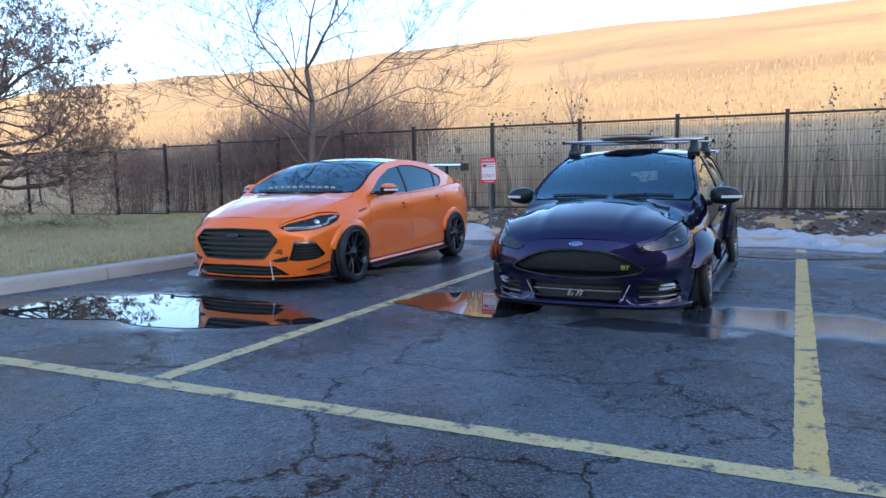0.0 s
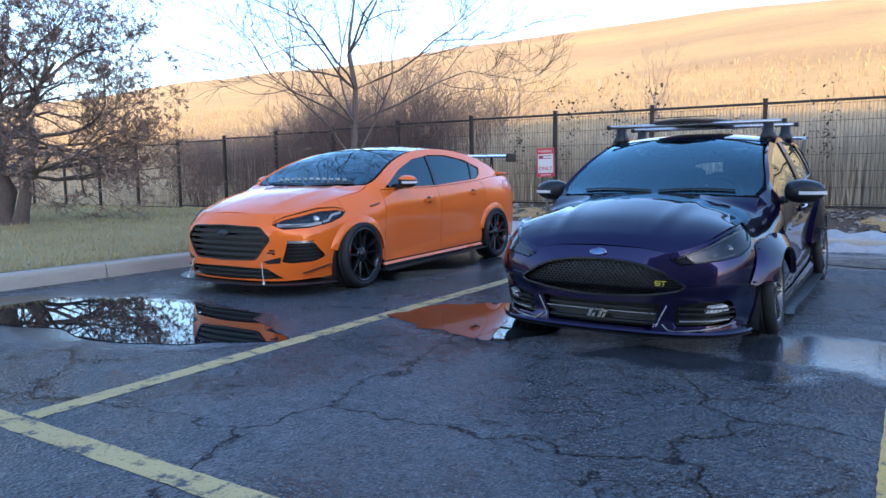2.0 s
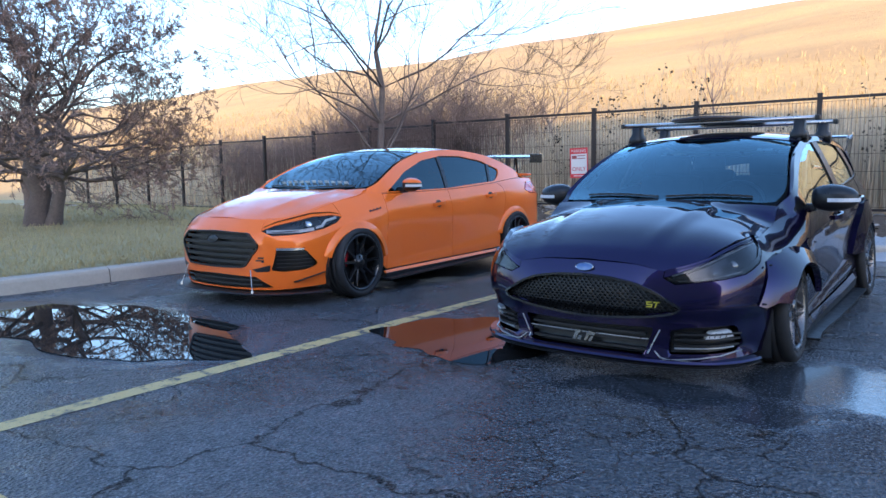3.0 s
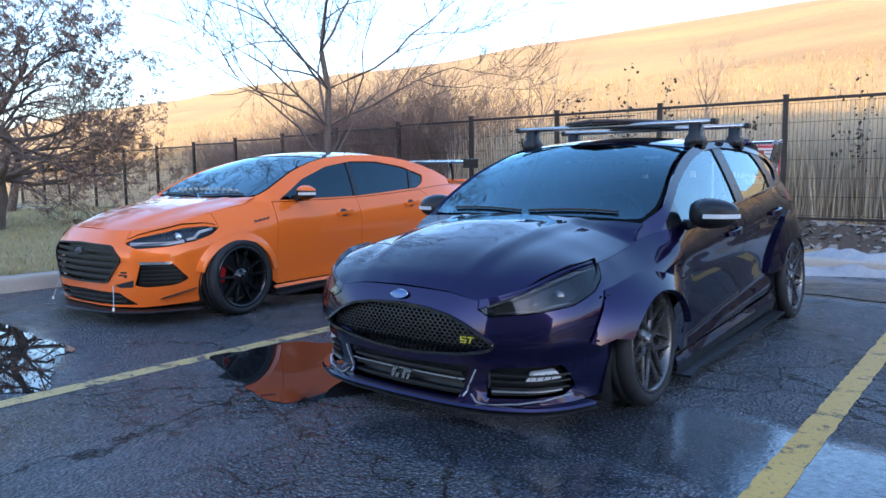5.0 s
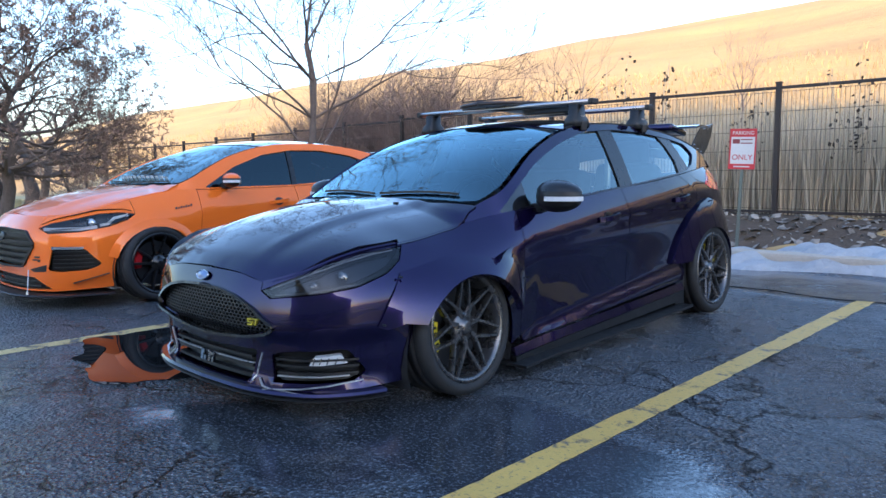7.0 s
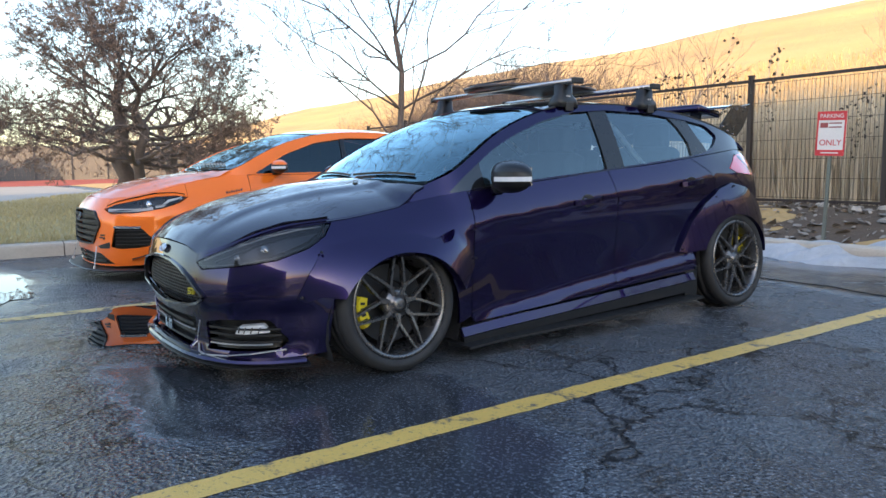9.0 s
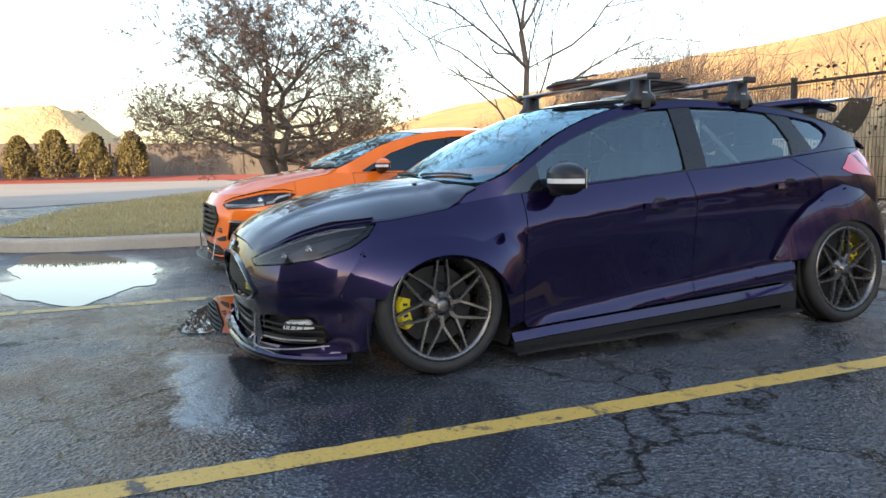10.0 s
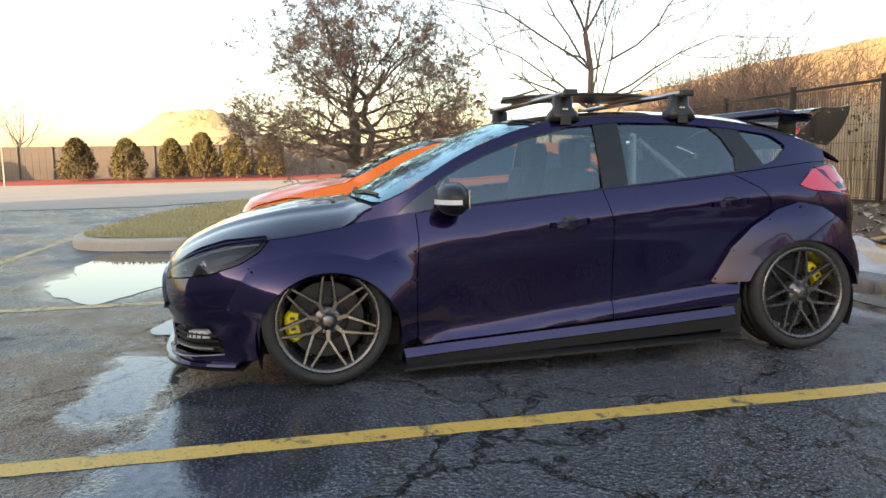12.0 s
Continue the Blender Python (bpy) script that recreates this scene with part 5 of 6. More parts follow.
    # door handles; the shade of their recesses is drawn as flat black discs
    for y, z in q["handles"]:
        for sg in (1, -1):
            p = [(sg * (sh.flank(y + 0.2 * (k / 8 - 0.5), z)[0] + 0.004 + 0.028 * math.sin(math.pi * min(1, max(0, k / 8))) ** 0.5), y + 0.2 * (k / 8 - 0.5), z + 0.1 * (k / 8 - 0.5) * 0.2) for k in range(9)]
            ribbon("door_handle", d1[0 if sg > 0 else 1] if y < y1 else d2[0 if sg > 0 else 1], p, 0.03, 0.018, q["handle_mat"])
            v = [(sg * (sh.flank(y + 0.05 * math.cos(t), z + 0.036 * math.sin(t))[0] + 0.002), y + 0.05 * math.cos(t), z + 0.036 * math.sin(t)) for t in np.linspace(0, 2 * math.pi, 20, endpoint=False)]
            put("handle_shade", v, [tuple(range(20))], TRIM, d1[0 if sg > 0 else 1] if y < y1 else d2[0 if sg > 0 else 1])
    return bumper


def ellipse_badge(name, parent, sh, s, z, rx, rz, off, material, label, ring=None):
    n = 24
    v = [sh.low(s, z, off + 0.004)] + [sh.low(s + rx * math.cos(2 * math.pi * k / n), z + rz * math.sin(2 * math.pi * k / n), off) for k in range(n)]
    b = put(name, v, [(0, k + 1, (k + 1) % n + 1) for k in range(n)], material, parent, label)
    if ring:
        v = []
        for k in range(n):
            a = 2 * math.pi * k / n
            for g, o in ((1.0, 0.0), (1.08, 0.004), (1.16, 0.0)):
                v.append(sh.low(s + rx * g * math.cos(a), z + rz * g * math.sin(a), off + o))
        put("ring", v, [(3 * k + j, 3 * ((k + 1) % n) + j, 3 * ((k + 1) % n) + j + 1, 3 * k + j + 1) for k in range(n) for j in (0, 1)], ring, b)
    return b


def slanted_bars(name, parent, sh, s0, z0, rows, off, material, label, slant=0.3):
    """A small emblem of slanted strokes: rows of (s, z, width, height)."""
    v, f = [], []
    for s, z, w, h in rows:
        b = len(v)
        for a, c in ((0, 0), (w, 0), (w + h * slant, h), (h * slant, h)):
            v.append(sh.low(s0 + s + a, z0 + z + c, off))
        for a, c in ((0, 0), (w, 0), (w + h * slant, h), (h * slant, h)):
            v.append(sh.low(s0 + s + a, z0 + z + c, off - 0.012))
        f += [(b, b + 1, b + 2, b + 3), (b, b + 4, b + 5, b + 1), (b + 1, b + 5, b + 6, b + 2), (b + 2, b + 6, b + 7, b + 3), (b + 3, b + 7, b + 4, b)]
    return put(name, v, f, material, parent, label)


def splitter(car, sh, s1, z, reach, thick, material, name="front_splitter"):
    v, f = [], []
    ss = np.linspace(-s1, s1, 41)
    for s in ss:
        for off, zz in ((-0.25, z + thick), (reach - 0.01, z + thick), (reach, z + thick * 0.5), (reach - 0.01, z), (-0.25, z)):
            v.append(sh.low(s, zz, off + sh.at(sh.ib, s)))
    n = 5
    for k in range(len(ss) - 1):
        for i in range(n):
            a = k * n
            f.append((a + i, a + (i + 1) % n, a + n + (i + 1) % n, a + n + i))
    f += [tuple(range(n)), tuple(range((len(ss) - 1) * n, len(ss) * n))]
    return put(name, v, f, material, car)


# ---- purple hatchback ----
def purple_car():
    car = thing("hatchback_car", pose(0.02, 0, 0), "lowered metallic purple hatchback with wide bolt-on arches, parked on wet asphalt", "car")
    plan = [(0, -.845, .605, .05, .2, .02), (.28, -.833, .596, .05, .2, .02), (.43, -.808, .57, .035, .2, .03), (.52, -.78, .59, .04, .2, .03), (.66, -.705, .636, .07, .21, .04), (.76, -.58, .68, .10, .22, .05),
            (.82, -.42, .706, .112, .24, .05), (.855, -.2, .722, .135, .26, .04), (.87, .05, .756, .155, .26, .03), (.872, .3, .80, .12, .26, .02), (.872, .48, .828, .065, .28, .02),
            (.875, .94, .87, .055, .3, .02), (.877, 1.4, .913, .055, .3, .02), (.877, 1.8, .945, .055, .3, .02), (.873, 2.2, .985, .06, .3, .02), (.865, 2.5, 1.015, .08, .32, .02),
            (.84, 2.8, 1.04, .11, .3, .03), (.78, 3.0, 1.03, .12, .3, .05), (.62, 3.12, 1.0, .12, .3, .05), (.3, 3.165, .98, .1, .3, .05), (0, 3.17, .98, .1, .3, .05)]
    gutter = [(.15, .80), (.22, .845), (.38, .91), (.53, 1.0), (.685, 1.092), (.83, 1.16), (.99, 1.218), (1.14, 1.258), (1.3, 1.288), (1.634, 1.307), (1.97, 1.294), (2.32, 1.255), (2.69, 1.172), (2.88, 1.1), (3.0, 1.03)]
    centre = [(-.80, .604), (-.76, .645), (-.7, .687), (-.495, .775), (-.192, .852), (0, .877), (.17, .892), (.24, .912), (.6, 1.10), (.95, 1.262), (1.12, 1.314), (1.35, 1.344), (1.6, 1.36), (1.95, 1.364),
              (2.35, 1.342), (2.7, 1.30), (2.85, 1.235), (3.0, 1.12), (3.08, 1.0)]
    sh = Shell(plan, gutter, centre, 0.4, 0.28, undercut=(.372, .165, .03), hollow=.044, crease=([.3, .44, .77, 1.17, 1.48, 2.08, 2.42, 2.9], [.64, .656, .685, .735, .765, .824, .851, .88]))
    half = [(.16, .526), (.29, .505), (.385, .470), (.518, .390), (.475, .360), (.35, .334), (.13, .314)]
    grille = rounded([(0, .534)] + half + [(0, .310)] + [(-x, z) for x, z in half[::-1]], 0.03)
    intake = rounded([(-.385, .280), (0, .270), (.385, .280), (.335, .132), (0, .130), (-.335, .132)], 0.02)
    pocket = rounded([(.465, .270), (.56, .287), (.757, .297), (.797, .19), (.775, .152), (.458, .146)], 0.02)

    def bonnet_bump(x, y):
        ridge = math.exp(-((abs(x) - 0.30 - 0.09 * (y + 0.7)) / 0.035) ** 2) * 0.007 - math.exp(-((abs(x) - 0.38 - 0.09 * (y + 0.7)) / 0.06) ** 2) * 0.005
        return ridge * max(0.0, min(1.0, (y + 0.78) / 0.2)) + 0.004 * max(0.0, 1 - abs(x) / 0.3) * max(0.0, min(1.0, (y + 0.78) / 0.2))

    q = dict(
        arch_f=(.02, .22, .345), arch_r=(2.6, .25, .365), chin=.105, bumper_end=(-.30, .37),
        lamp_n=6, lamp=[("x", .431, .538), ("x", .521, .572), ("x", .60, .603), ("y", -.657, .650), ("y", -.502, .688), ("y", -.28, .704), ("y", -.325, .65), ("y", -.41, .602), ("y", -.55, .556), ("y", -.68, .534), ("x", .573, .520), ("x", .486, .510)],
        lamp_low=lambda lamp: [lamp[0], lamp[11], lamp[10], lamp[9], lamp[8], lamp[7], lamp[6]],
        lamp_rear=[(-.36, .632), (-.325, .65), (-.28, .704)], fender_tip=(-.28, .72),
        holes=[grille, intake, pocket, [(-x, z) for x, z in pocket]], lens=SMOKED, lamp_label="smoked headlamp lens", housing=GLOSS, proj_mat=PROJECTOR,
        projectors=[("y", -.60, .592, .027), ("y", -.70, .560, .02)],
        gap_f=[(.455, 0), (.462, .70), (.446, .45), (.45, .2)], a_door=-8, gap_b=[(1.445, 0), (1.495, .76), (1.5, .25)],
        gap_r=[(2.2, 0), (2.37, .90), (2.424, .85), (2.423, .572)], r_door_a=(168, 118), sill=[(.3, .155), (.85, .19), (1.53, .235), (2.25, .275)],
        tail=[(2.62, .915), (2.74, 1.0), (2.9, 1.026), (3.0, .93), (3.02, .835), (2.88, .868), (2.7, .884)], tail_front=[(2.62, .915), (2.7, .884), (2.88, .868)], quarter_end=2.93,
        skirt=.068, skirt_crease=(.105, .215), cowl=(.17, .25), cowl_x=.70, header=(1.05, 1.13), roof_end=2.72, rear_glass_end=2.9, house=(.165, 2.86), roof_holes=[[(-.55, 1.16), (.55, 1.16), (.55, 1.78), (-.55, 1.78)]], roof_mat=None, frame_mat=None,
        screen=SCREEN, glass=CLEAR, wipers=[((.05, .225), (.56, .30)), ((-.52, .29), (.0, .222))], floor=(-.3, 2.95), dash=.76, seats=(1.05, 1.95),
        dlo=[(.355, .815), (.45, .893), (.54, .952), (.685, 1.04), (.84, 1.11), (1.06, 1.19), (1.32, 1.252), (1.6, 1.272), (1.95, 1.264), (2.3, 1.226), (2.50, 1.198), (2.60, 1.13), (2.50, 1.055), (2.36, 1.015), (2.2, .992), (1.59, .934), (1.0, .884), (.48, .834)],
        windows=[("front_window", [(.55, .85), (.55, .966), (.685, 1.04), (.84, 1.11), (1.06, 1.19), (1.32, 1.252), (1.455, 1.262), (1.44, .922), (1.0, .884)]),
                 ("rear_door_window", [(1.6, 1.272), (1.95, 1.264), (2.14, 1.244), (2.2, 1.16), (2.24, 1.08), (2.25, .995), (1.59, .934)]),
                 ("quarter_window", [(2.28, 1.226), (2.50, 1.198), (2.60, 1.13), (2.50, 1.055), (2.40, 1.02)])],
        pillars=[("pillar_trim", [(1.45, .922), (1.46, 1.264), (1.605, 1.272), (1.595, .936)]), ("pillar_trim", [(2.235, .994), (2.24, 1.08), (2.19, 1.18), (2.13, 1.244), (2.3, 1.226), (2.42, 1.025), (2.36, 1.012)]),
                 ("sail_trim", [(.345, .808), (.44, .893), (.53, .955), (.57, .98), (.57, .845), (.48, .828)]), ("window_seal", [(.5, .828), (1.0, .876), (1.59, .926), (2.2, .985), (2.36, 1.005), (2.36, 1.018), (2.2, .998), (1.59, .939), (1.0, .889), (.5, .842)])],
        bonnet_bump=bonnet_bump, handles=[(1.25, .752), (2.17, .832)], handle_mat=PURPLE, well_x=.84)
    bumper = body(car, sh, q, PURPLE)
    F, S = sh.sx, sh.sy
    # grille and intakes
    deep = lambda name, o, off: panel(name, bumper, [(F(x), z) for x, z in dense(o, 0.03)], lambda s, z: sh.low(s, z, off), BLACK, 0.06, gap=0, depth=0.0)
    deep("grille_back", grille, -0.07)
    honeycomb(bumper, [(F(x), z) for x, z in grille], lambda s, z, o: sh.low(s, z, o), 0.016, BLACK, -0.026)
    rim = [sh.low(F(x), z, 0.002) for x, z in dense(grille, 0.03)]
    ribbon("grille_surround", bumper, rim + rim[:1], 0.012, 0.022, GLOSS)
    deep("intake_back", intake, -0.06)
    for z in (.158, .2, .24):
        ribbon("intake_bar", bumper, [sh.low(s, z, -0.02) for s in np.linspace(-F(.34), F(.34), 21)], 0.012, 0.03, BLACK)
    ribbon("bright_strip", bumper, [sh.low(s, .215, -0.004) for s in np.linspace(-F(.355), F(.355), 21)], 0.004, 0.01, SILVER)
    for sg in (1, -1):
        o = [(sg * x, z) for x, z in pocket]
        deep("fog_pocket", o, -0.05)
        for z in (.19, .222, .25):
            ribbon("pocket_bar", bumper, [sh.low(sg * s, z, -0.012) for s in np.linspace(F(.49), F(.78), 9)], 0.009, 0.03, BLACK)
        ribbon("bright_strip", bumper, [sh.low(sg * s, .176 + 0.012 * (s - F(.49)), 0.003) for s in np.linspace(F(.49), F(.76), 9)], 0.006, 0.012, SILVER)
        ribbon("bright_strip", bumper, [sh.low(sg * F(.415 - .06 * k / 6), .268 - .125 * k / 6, 0.0) for k in range(7)], 0.006, 0.008, SILVER)
        fog = panel("fog_lamp", bumper, rounded([(sg * F(.631), .222), (sg * F(.654), .262), (sg * F(.741), .270), (sg * F(.757), .234)], 0.01), lambda s, z: sh.low(s, z, -0.002), FOGWHITE, 0.03, gap=0, depth=0.03)[0]
        ribbon("bright_strip", bumper, [sh.low(sg * s, z, 0.005) for s, z in ((F(.39), .155), (F(.42), .128), (F(.46), .118), (F(.6), .13), (F(.7), .142), (S(-.52), .155))], 0.005, 0.008, SILVER)
        # projector cover ribs
        for k in range(4):
            x = .652 + .024 * k
            ribbon("lamp_rib", fog, [sh.low(sg * F(x + .008 * j), .232 + .028 * j, 0.0) for j in range(2)], 0.004, 0.006, CHROME)
        # upper bezel strip: the highlight along the lamp top is put into its white
        ribbon("lamp_bar", car, [sh.low(sg * s, z, -0.02) for s, z in ((F(.47), .547), (F(.56), .580), (S(-.70), .617), (S(-.58), .655), (S(-.44), .680), (S(-.33), .690))], 0.007, 0.012, FOGWHITE, "bezel strip in the headlamp, white to carry the highlight along its top")
        ribbon("lamp_bar", car, [sh.low(sg * s, z, -0.02) for s, z in ((F(.50), .522), (F(.60), .532), (S(-.68), .545), (S(-.55), .566))], 0.006, 0.01, LAMPWHITE, "grey bezel strip in the headlamp")
    ellipse_badge("oval_badge", bumper, sh, 0, .573, .047, .018, 0.012, BLUEBADGE, "blue oval badge with a bright rim", CHROME)
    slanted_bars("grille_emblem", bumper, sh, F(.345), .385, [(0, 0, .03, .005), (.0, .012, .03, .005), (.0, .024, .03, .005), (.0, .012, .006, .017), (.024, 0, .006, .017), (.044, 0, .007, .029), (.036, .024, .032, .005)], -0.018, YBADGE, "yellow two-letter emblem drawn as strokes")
    slanted_bars("intake_emblem", bumper, sh, -.075, .168, [(0, 0, .022, .055), (.03, .0, .02, .025), (.03, .04, .02, .015), (.07, 0, .02, .055), (.1, .035, .035, .016), (.1, .0, .016, .03)], 0.01, CHROME, "bright emblem of slanted strokes", 0.5)
    lip = splitter(car, sh, S(-.42), .08, .01, .012, BLACK)
    splitter(car, sh, S(-.44), .098, .012, .022, PURPLE, "bumper_lip")
    # wide arches
    def flare(outer, centre, rin, rout, name, amount):
        def surf(y, z):
            r = math.hypot(y - centre[0], z - centre[1])
            k = max(0.0, min(1.0, (rout - r) / (rout - rin)))
            return sh.flank(y, z, 0.006 + amount * k ** 0.8)
        return panel(name, car, outer, surf, PURPLE, 0.03, gap=0, depth=0.035, both=True, label="bolt-on wheel arch flare")
    fa = arc(.02, .22, .345, 152, 24, 18)
    f1 = flare(fa + [(.40, .43), (.440, .47), (.452, .665), (.40, .668), (.30, .642), (.2, .612), (.13, .632), (.02, .652), (-.10, .652), (-.22, .628), (-.345, .602), (-.42, .49), (-.475, .385), (-.44, .372), (-.37, .395)], (.02, .22), .345, .52, "front_flare", .078)
    ra = arc(2.6, .25, .365, 155, 15, 18)
    f2 = flare(ra + [(2.985, .46), (2.96, .58), (2.87, .71), (2.745, .79), (2.6, .822), (2.45, .785), (2.40, .755), (2.30, .70), (2.185, .59), (2.07, .405), (2.11, .395)], (2.6, .25), .365, .58, "rear_flare", .07)
    for fl, pts in ((f1, [(-.46, .395), (-.36, .585), (-.1, .638), (.19, .60), (.44, .64), (.445, .5)]), (f2, [(2.09, .42), (2.19, .57), (2.40, .735), (2.6, .80), (2.85, .70)])):
        for sg, ob in zip((1, -1), fl):
            for y, z in pts:
                x = sh.flank(y, z, 0.03)[0]
                part("bolt", rod((sg * (x - 0.01), y, z), (sg * (x + 0.004), y, z), 0.006, 0.004, 8), BLACK, ob)
    # side repeater, washer jets, mirrors
    for sg in (1, -1):
        mirror(car, sg, (.95, .63, .895), (.13, .095, .08), BLACK, TRIM, WHITE)
    for x in (-.33, .33):
        part("washer_jet", box(.025, .02, .01, sh.top(x, .08, .006), .003), BLACK, car)
    # sunroof
    so = [(-.547, 1.163), (.547, 1.163), (.547, 1.777), (-.547, 1.777)]
    panel("sunroof", car, rounded(so, .06), lambda x, y: sh.top(x, y, .0), GLOSS, .06, gap=0, depth=.008)
    for sg in (1, -1):
        ribbon("roof_channel", car, [(sg * sh.edge_x(y, .012), y, sh.top(sh.edge_x(y, .012), y)[2] + .003) for y in np.linspace(1.15, 2.68, 20)], .008, .02, BLACK)
    # roof spoiler and rear wing
    part("roof_spoiler", box(1.05, .26, .05, (0, 2.80, 1.315), .02, Matrix.Rotation(radians(-10), 4, "X"), 3), PURPLE, car, "", True)
    wing = new("rear_wing")
    wing.parent = car
    bl = []
    v, f = [], []
    prof = [(0, 0), (.02, .018), (.08, .028), (.16, .026), (.24, .034), (.24, .028), (.15, .012), (.06, .006)]
    for x in np.linspace(-.66, .66, 9):
        for a, b in prof:
            v.append((x, 2.79 + a, 1.322 + b))
    n = len(prof)
    for k in range(8):
        for i in range(n):
            f.append((k * n + i, k * n + (i + 1) % n, (k + 1) * n + (i + 1) % n, (k + 1) * n + i))
    f += [tuple(range(n)), tuple(range(8 * n, 9 * n))]
    put("wing_blade", v, f, CARBON, wing, "black carbon wing blade")
    for sg in (1, -1):
        bm = bmesh.new()
        o = [(2.70, 1.185), (2.77, 1.26), (2.84, 1.325), (3.05, 1.362), (3.04, 1.31), (3.01, 1.25), (2.96, 1.18), (2.90, 1.13), (2.80, 1.15)]
        fc = bm.faces.new([bm.verts.new((sg * .665, a, b)) for a, b in o])
        r = bmesh.ops.extrude_face_region(bm, geom=[fc])
        for e in r["geom"]:
            if isinstance(e, bmesh.types.BMVert):
                e.co.x += sg * .008
        bmesh.ops.recalc_face_normals(bm, faces=bm.faces[:])
        ep = part("end_plate", bm, CARBON, wing)
        for a, b in ((2.74, 1.2), (2.80, 1.17), (2.86, 1.15), (2.9, 1.32), (2.99, 1.335)):
            part("bolt", rod((sg * .66, a, b), (sg * .682, a, b), .007, .005, 8), CHROME, ep)
        part("wing_stay", box(.012, .12, .16, (sg * .35, 2.88, 1.26), .003), CARBON, wing)
    # roll bar in the cabin
    part("roll_bar", join(rod((-.55, 1.75, .6), (-.55, 1.75, 1.2), .02), rod((.55, 1.75, .6), (.55, 1.75, 1.2), .02), rod((-.55, 1.75, 1.2), (.55, 1.75, 1.2), .02), rod((.55, 1.78, 1.18), (.5, 2.3, .8), .02), rod((-.55, 1.78, 1.18), (-.5, 2.3, .8), .02)), SILVER, car)
    part("screen_sticker", box(.1, .004, .03, (.45, .98, 1.205), 0, Matrix.Rotation(radians(-65), 4, "X")), WHITE, car)
    # wheels
    for sg in (1, -1):
        wheel(car, sg * .778, 0.0, .313, .235, .25, GUNMETAL, YCAL, "mesh", 2.0, 4.0, 188)
        wheel(car, sg * .786, 2.605, .313, .245, .25, GUNMETAL, YCAL, "mesh", 0, 4.0, 35)
    part("mud_flap", box(.02, .12, .2, (.84, 2.2, .2), .006), BLACK, car)
    return car, sh


def roof_rack(sh):
    rack = thing("roof_rack", pose(0.02, 0, 0), "aluminium roof rack bars on black feet clamped to the car roof", "roof rack")
    for y in (1.31, 1.98):
        bm = rod((-.70, y, 1.425), (.70, y, 1.425), .016, .016, 12)
        for v in bm.verts:
            v.co.y = y + (v.co.y - y) * 2.2
        b = part("cross_bar", bm, ALU, rack, "brushed aluminium cross bar", True)
        for sg in (1, -1):
            part("end_cap", box(.03, .075, .036, (sg * .712, y, 1.425), .008), BLACK, b)
            x = sh.edge_x(y, .03)
            zr = sh.top(x, y)[2]
            bm = bmesh.new()
            ring = []
            for z, wx, wy in ((zr - .012, .055, .085), (zr + .03, .05, .075), (zr + .06, .036, .05), (1.412, .034, .048)):
                ring.append([bm.verts.new((sg * x + a * wx, y + c * wy, z)) for a, c in ((-1, -.7), (-.7, -1), (.7, -1), (1, -.7), (1, .7), (.7, 1), (-.7, 1), (-1, .7))])
            for k in range(3):
                for i in range(8):
                    bm.faces.new((ring[k][i], ring[k][(i + 1) % 8], ring[k + 1][(i + 1) % 8], ring[k + 1][i]))
            bm.faces.new(ring[0][::-1])
            bm.faces.new(ring[3])
            foot = part("foot", bm, BLACK, rack, "", True)
            part("clamp", box(.012, .06, .05, (sg * (x + .05), y, zr - .01), .004), BLACK, foot)
            part("label_bar", box(.003, .03, .008, (sg * (x + .043), y, zr + .05)), SILVER, foot)
    # a thin dark board strapped on the bars
    board = thing("board", pose(0.02, 0, 0), "thin dark weathered board lying across the roof rack bars", "board")
    v, f = [], []
    ny, nx = 26, 9
    for lay in (0, 1):
        for j in range(ny):
            t = j / (ny - 1)
            hw = .19 * (1 - abs(2 * t - 1) ** 5) ** 0.5 + 0.004
            for i in range(nx):
                a = 2 * i / (nx - 1) - 1
                v.append((-.06 + hw * 1.5 * a, 1.17 + .95 * t, 1.449 + .018 * math.sin(t * 3.1) + .03 * max(0, .16 - t) - .012 * a * a + (.016 if lay else 0.0)))
    m = ny * nx
    for j in range(ny - 1):
        for i in range(nx - 1):
            a = j * nx + i
            f += [(a, a + nx, a + nx + 1, a + 1), (m + a, m + a + 1, m + a + nx + 1, m + a + nx)]
    for j in range(ny - 1):
        for i in (0, nx - 1):
            a = j * nx + i
            f.append((a, m + a, m + a + nx, a + nx) if i == 0 else (a, a + nx, m + a + nx, m + a))
    for i in range(nx - 1):
        f.append((i, i + 1, m + i + 1, m + i))
        a = (ny - 1) * nx + i
        f.append((a, m + a, m + a + 1, a + 1))
    put("deck", v, f, speckled("dark_board", (.03, .022, .02), (.09, .06, .05), 12, .4), board, "", True)
    for y in (1.31, 1.98):
        part("strap", box(.5, .03, .006, (-.06, y, 1.489), .002), BLACK, board)


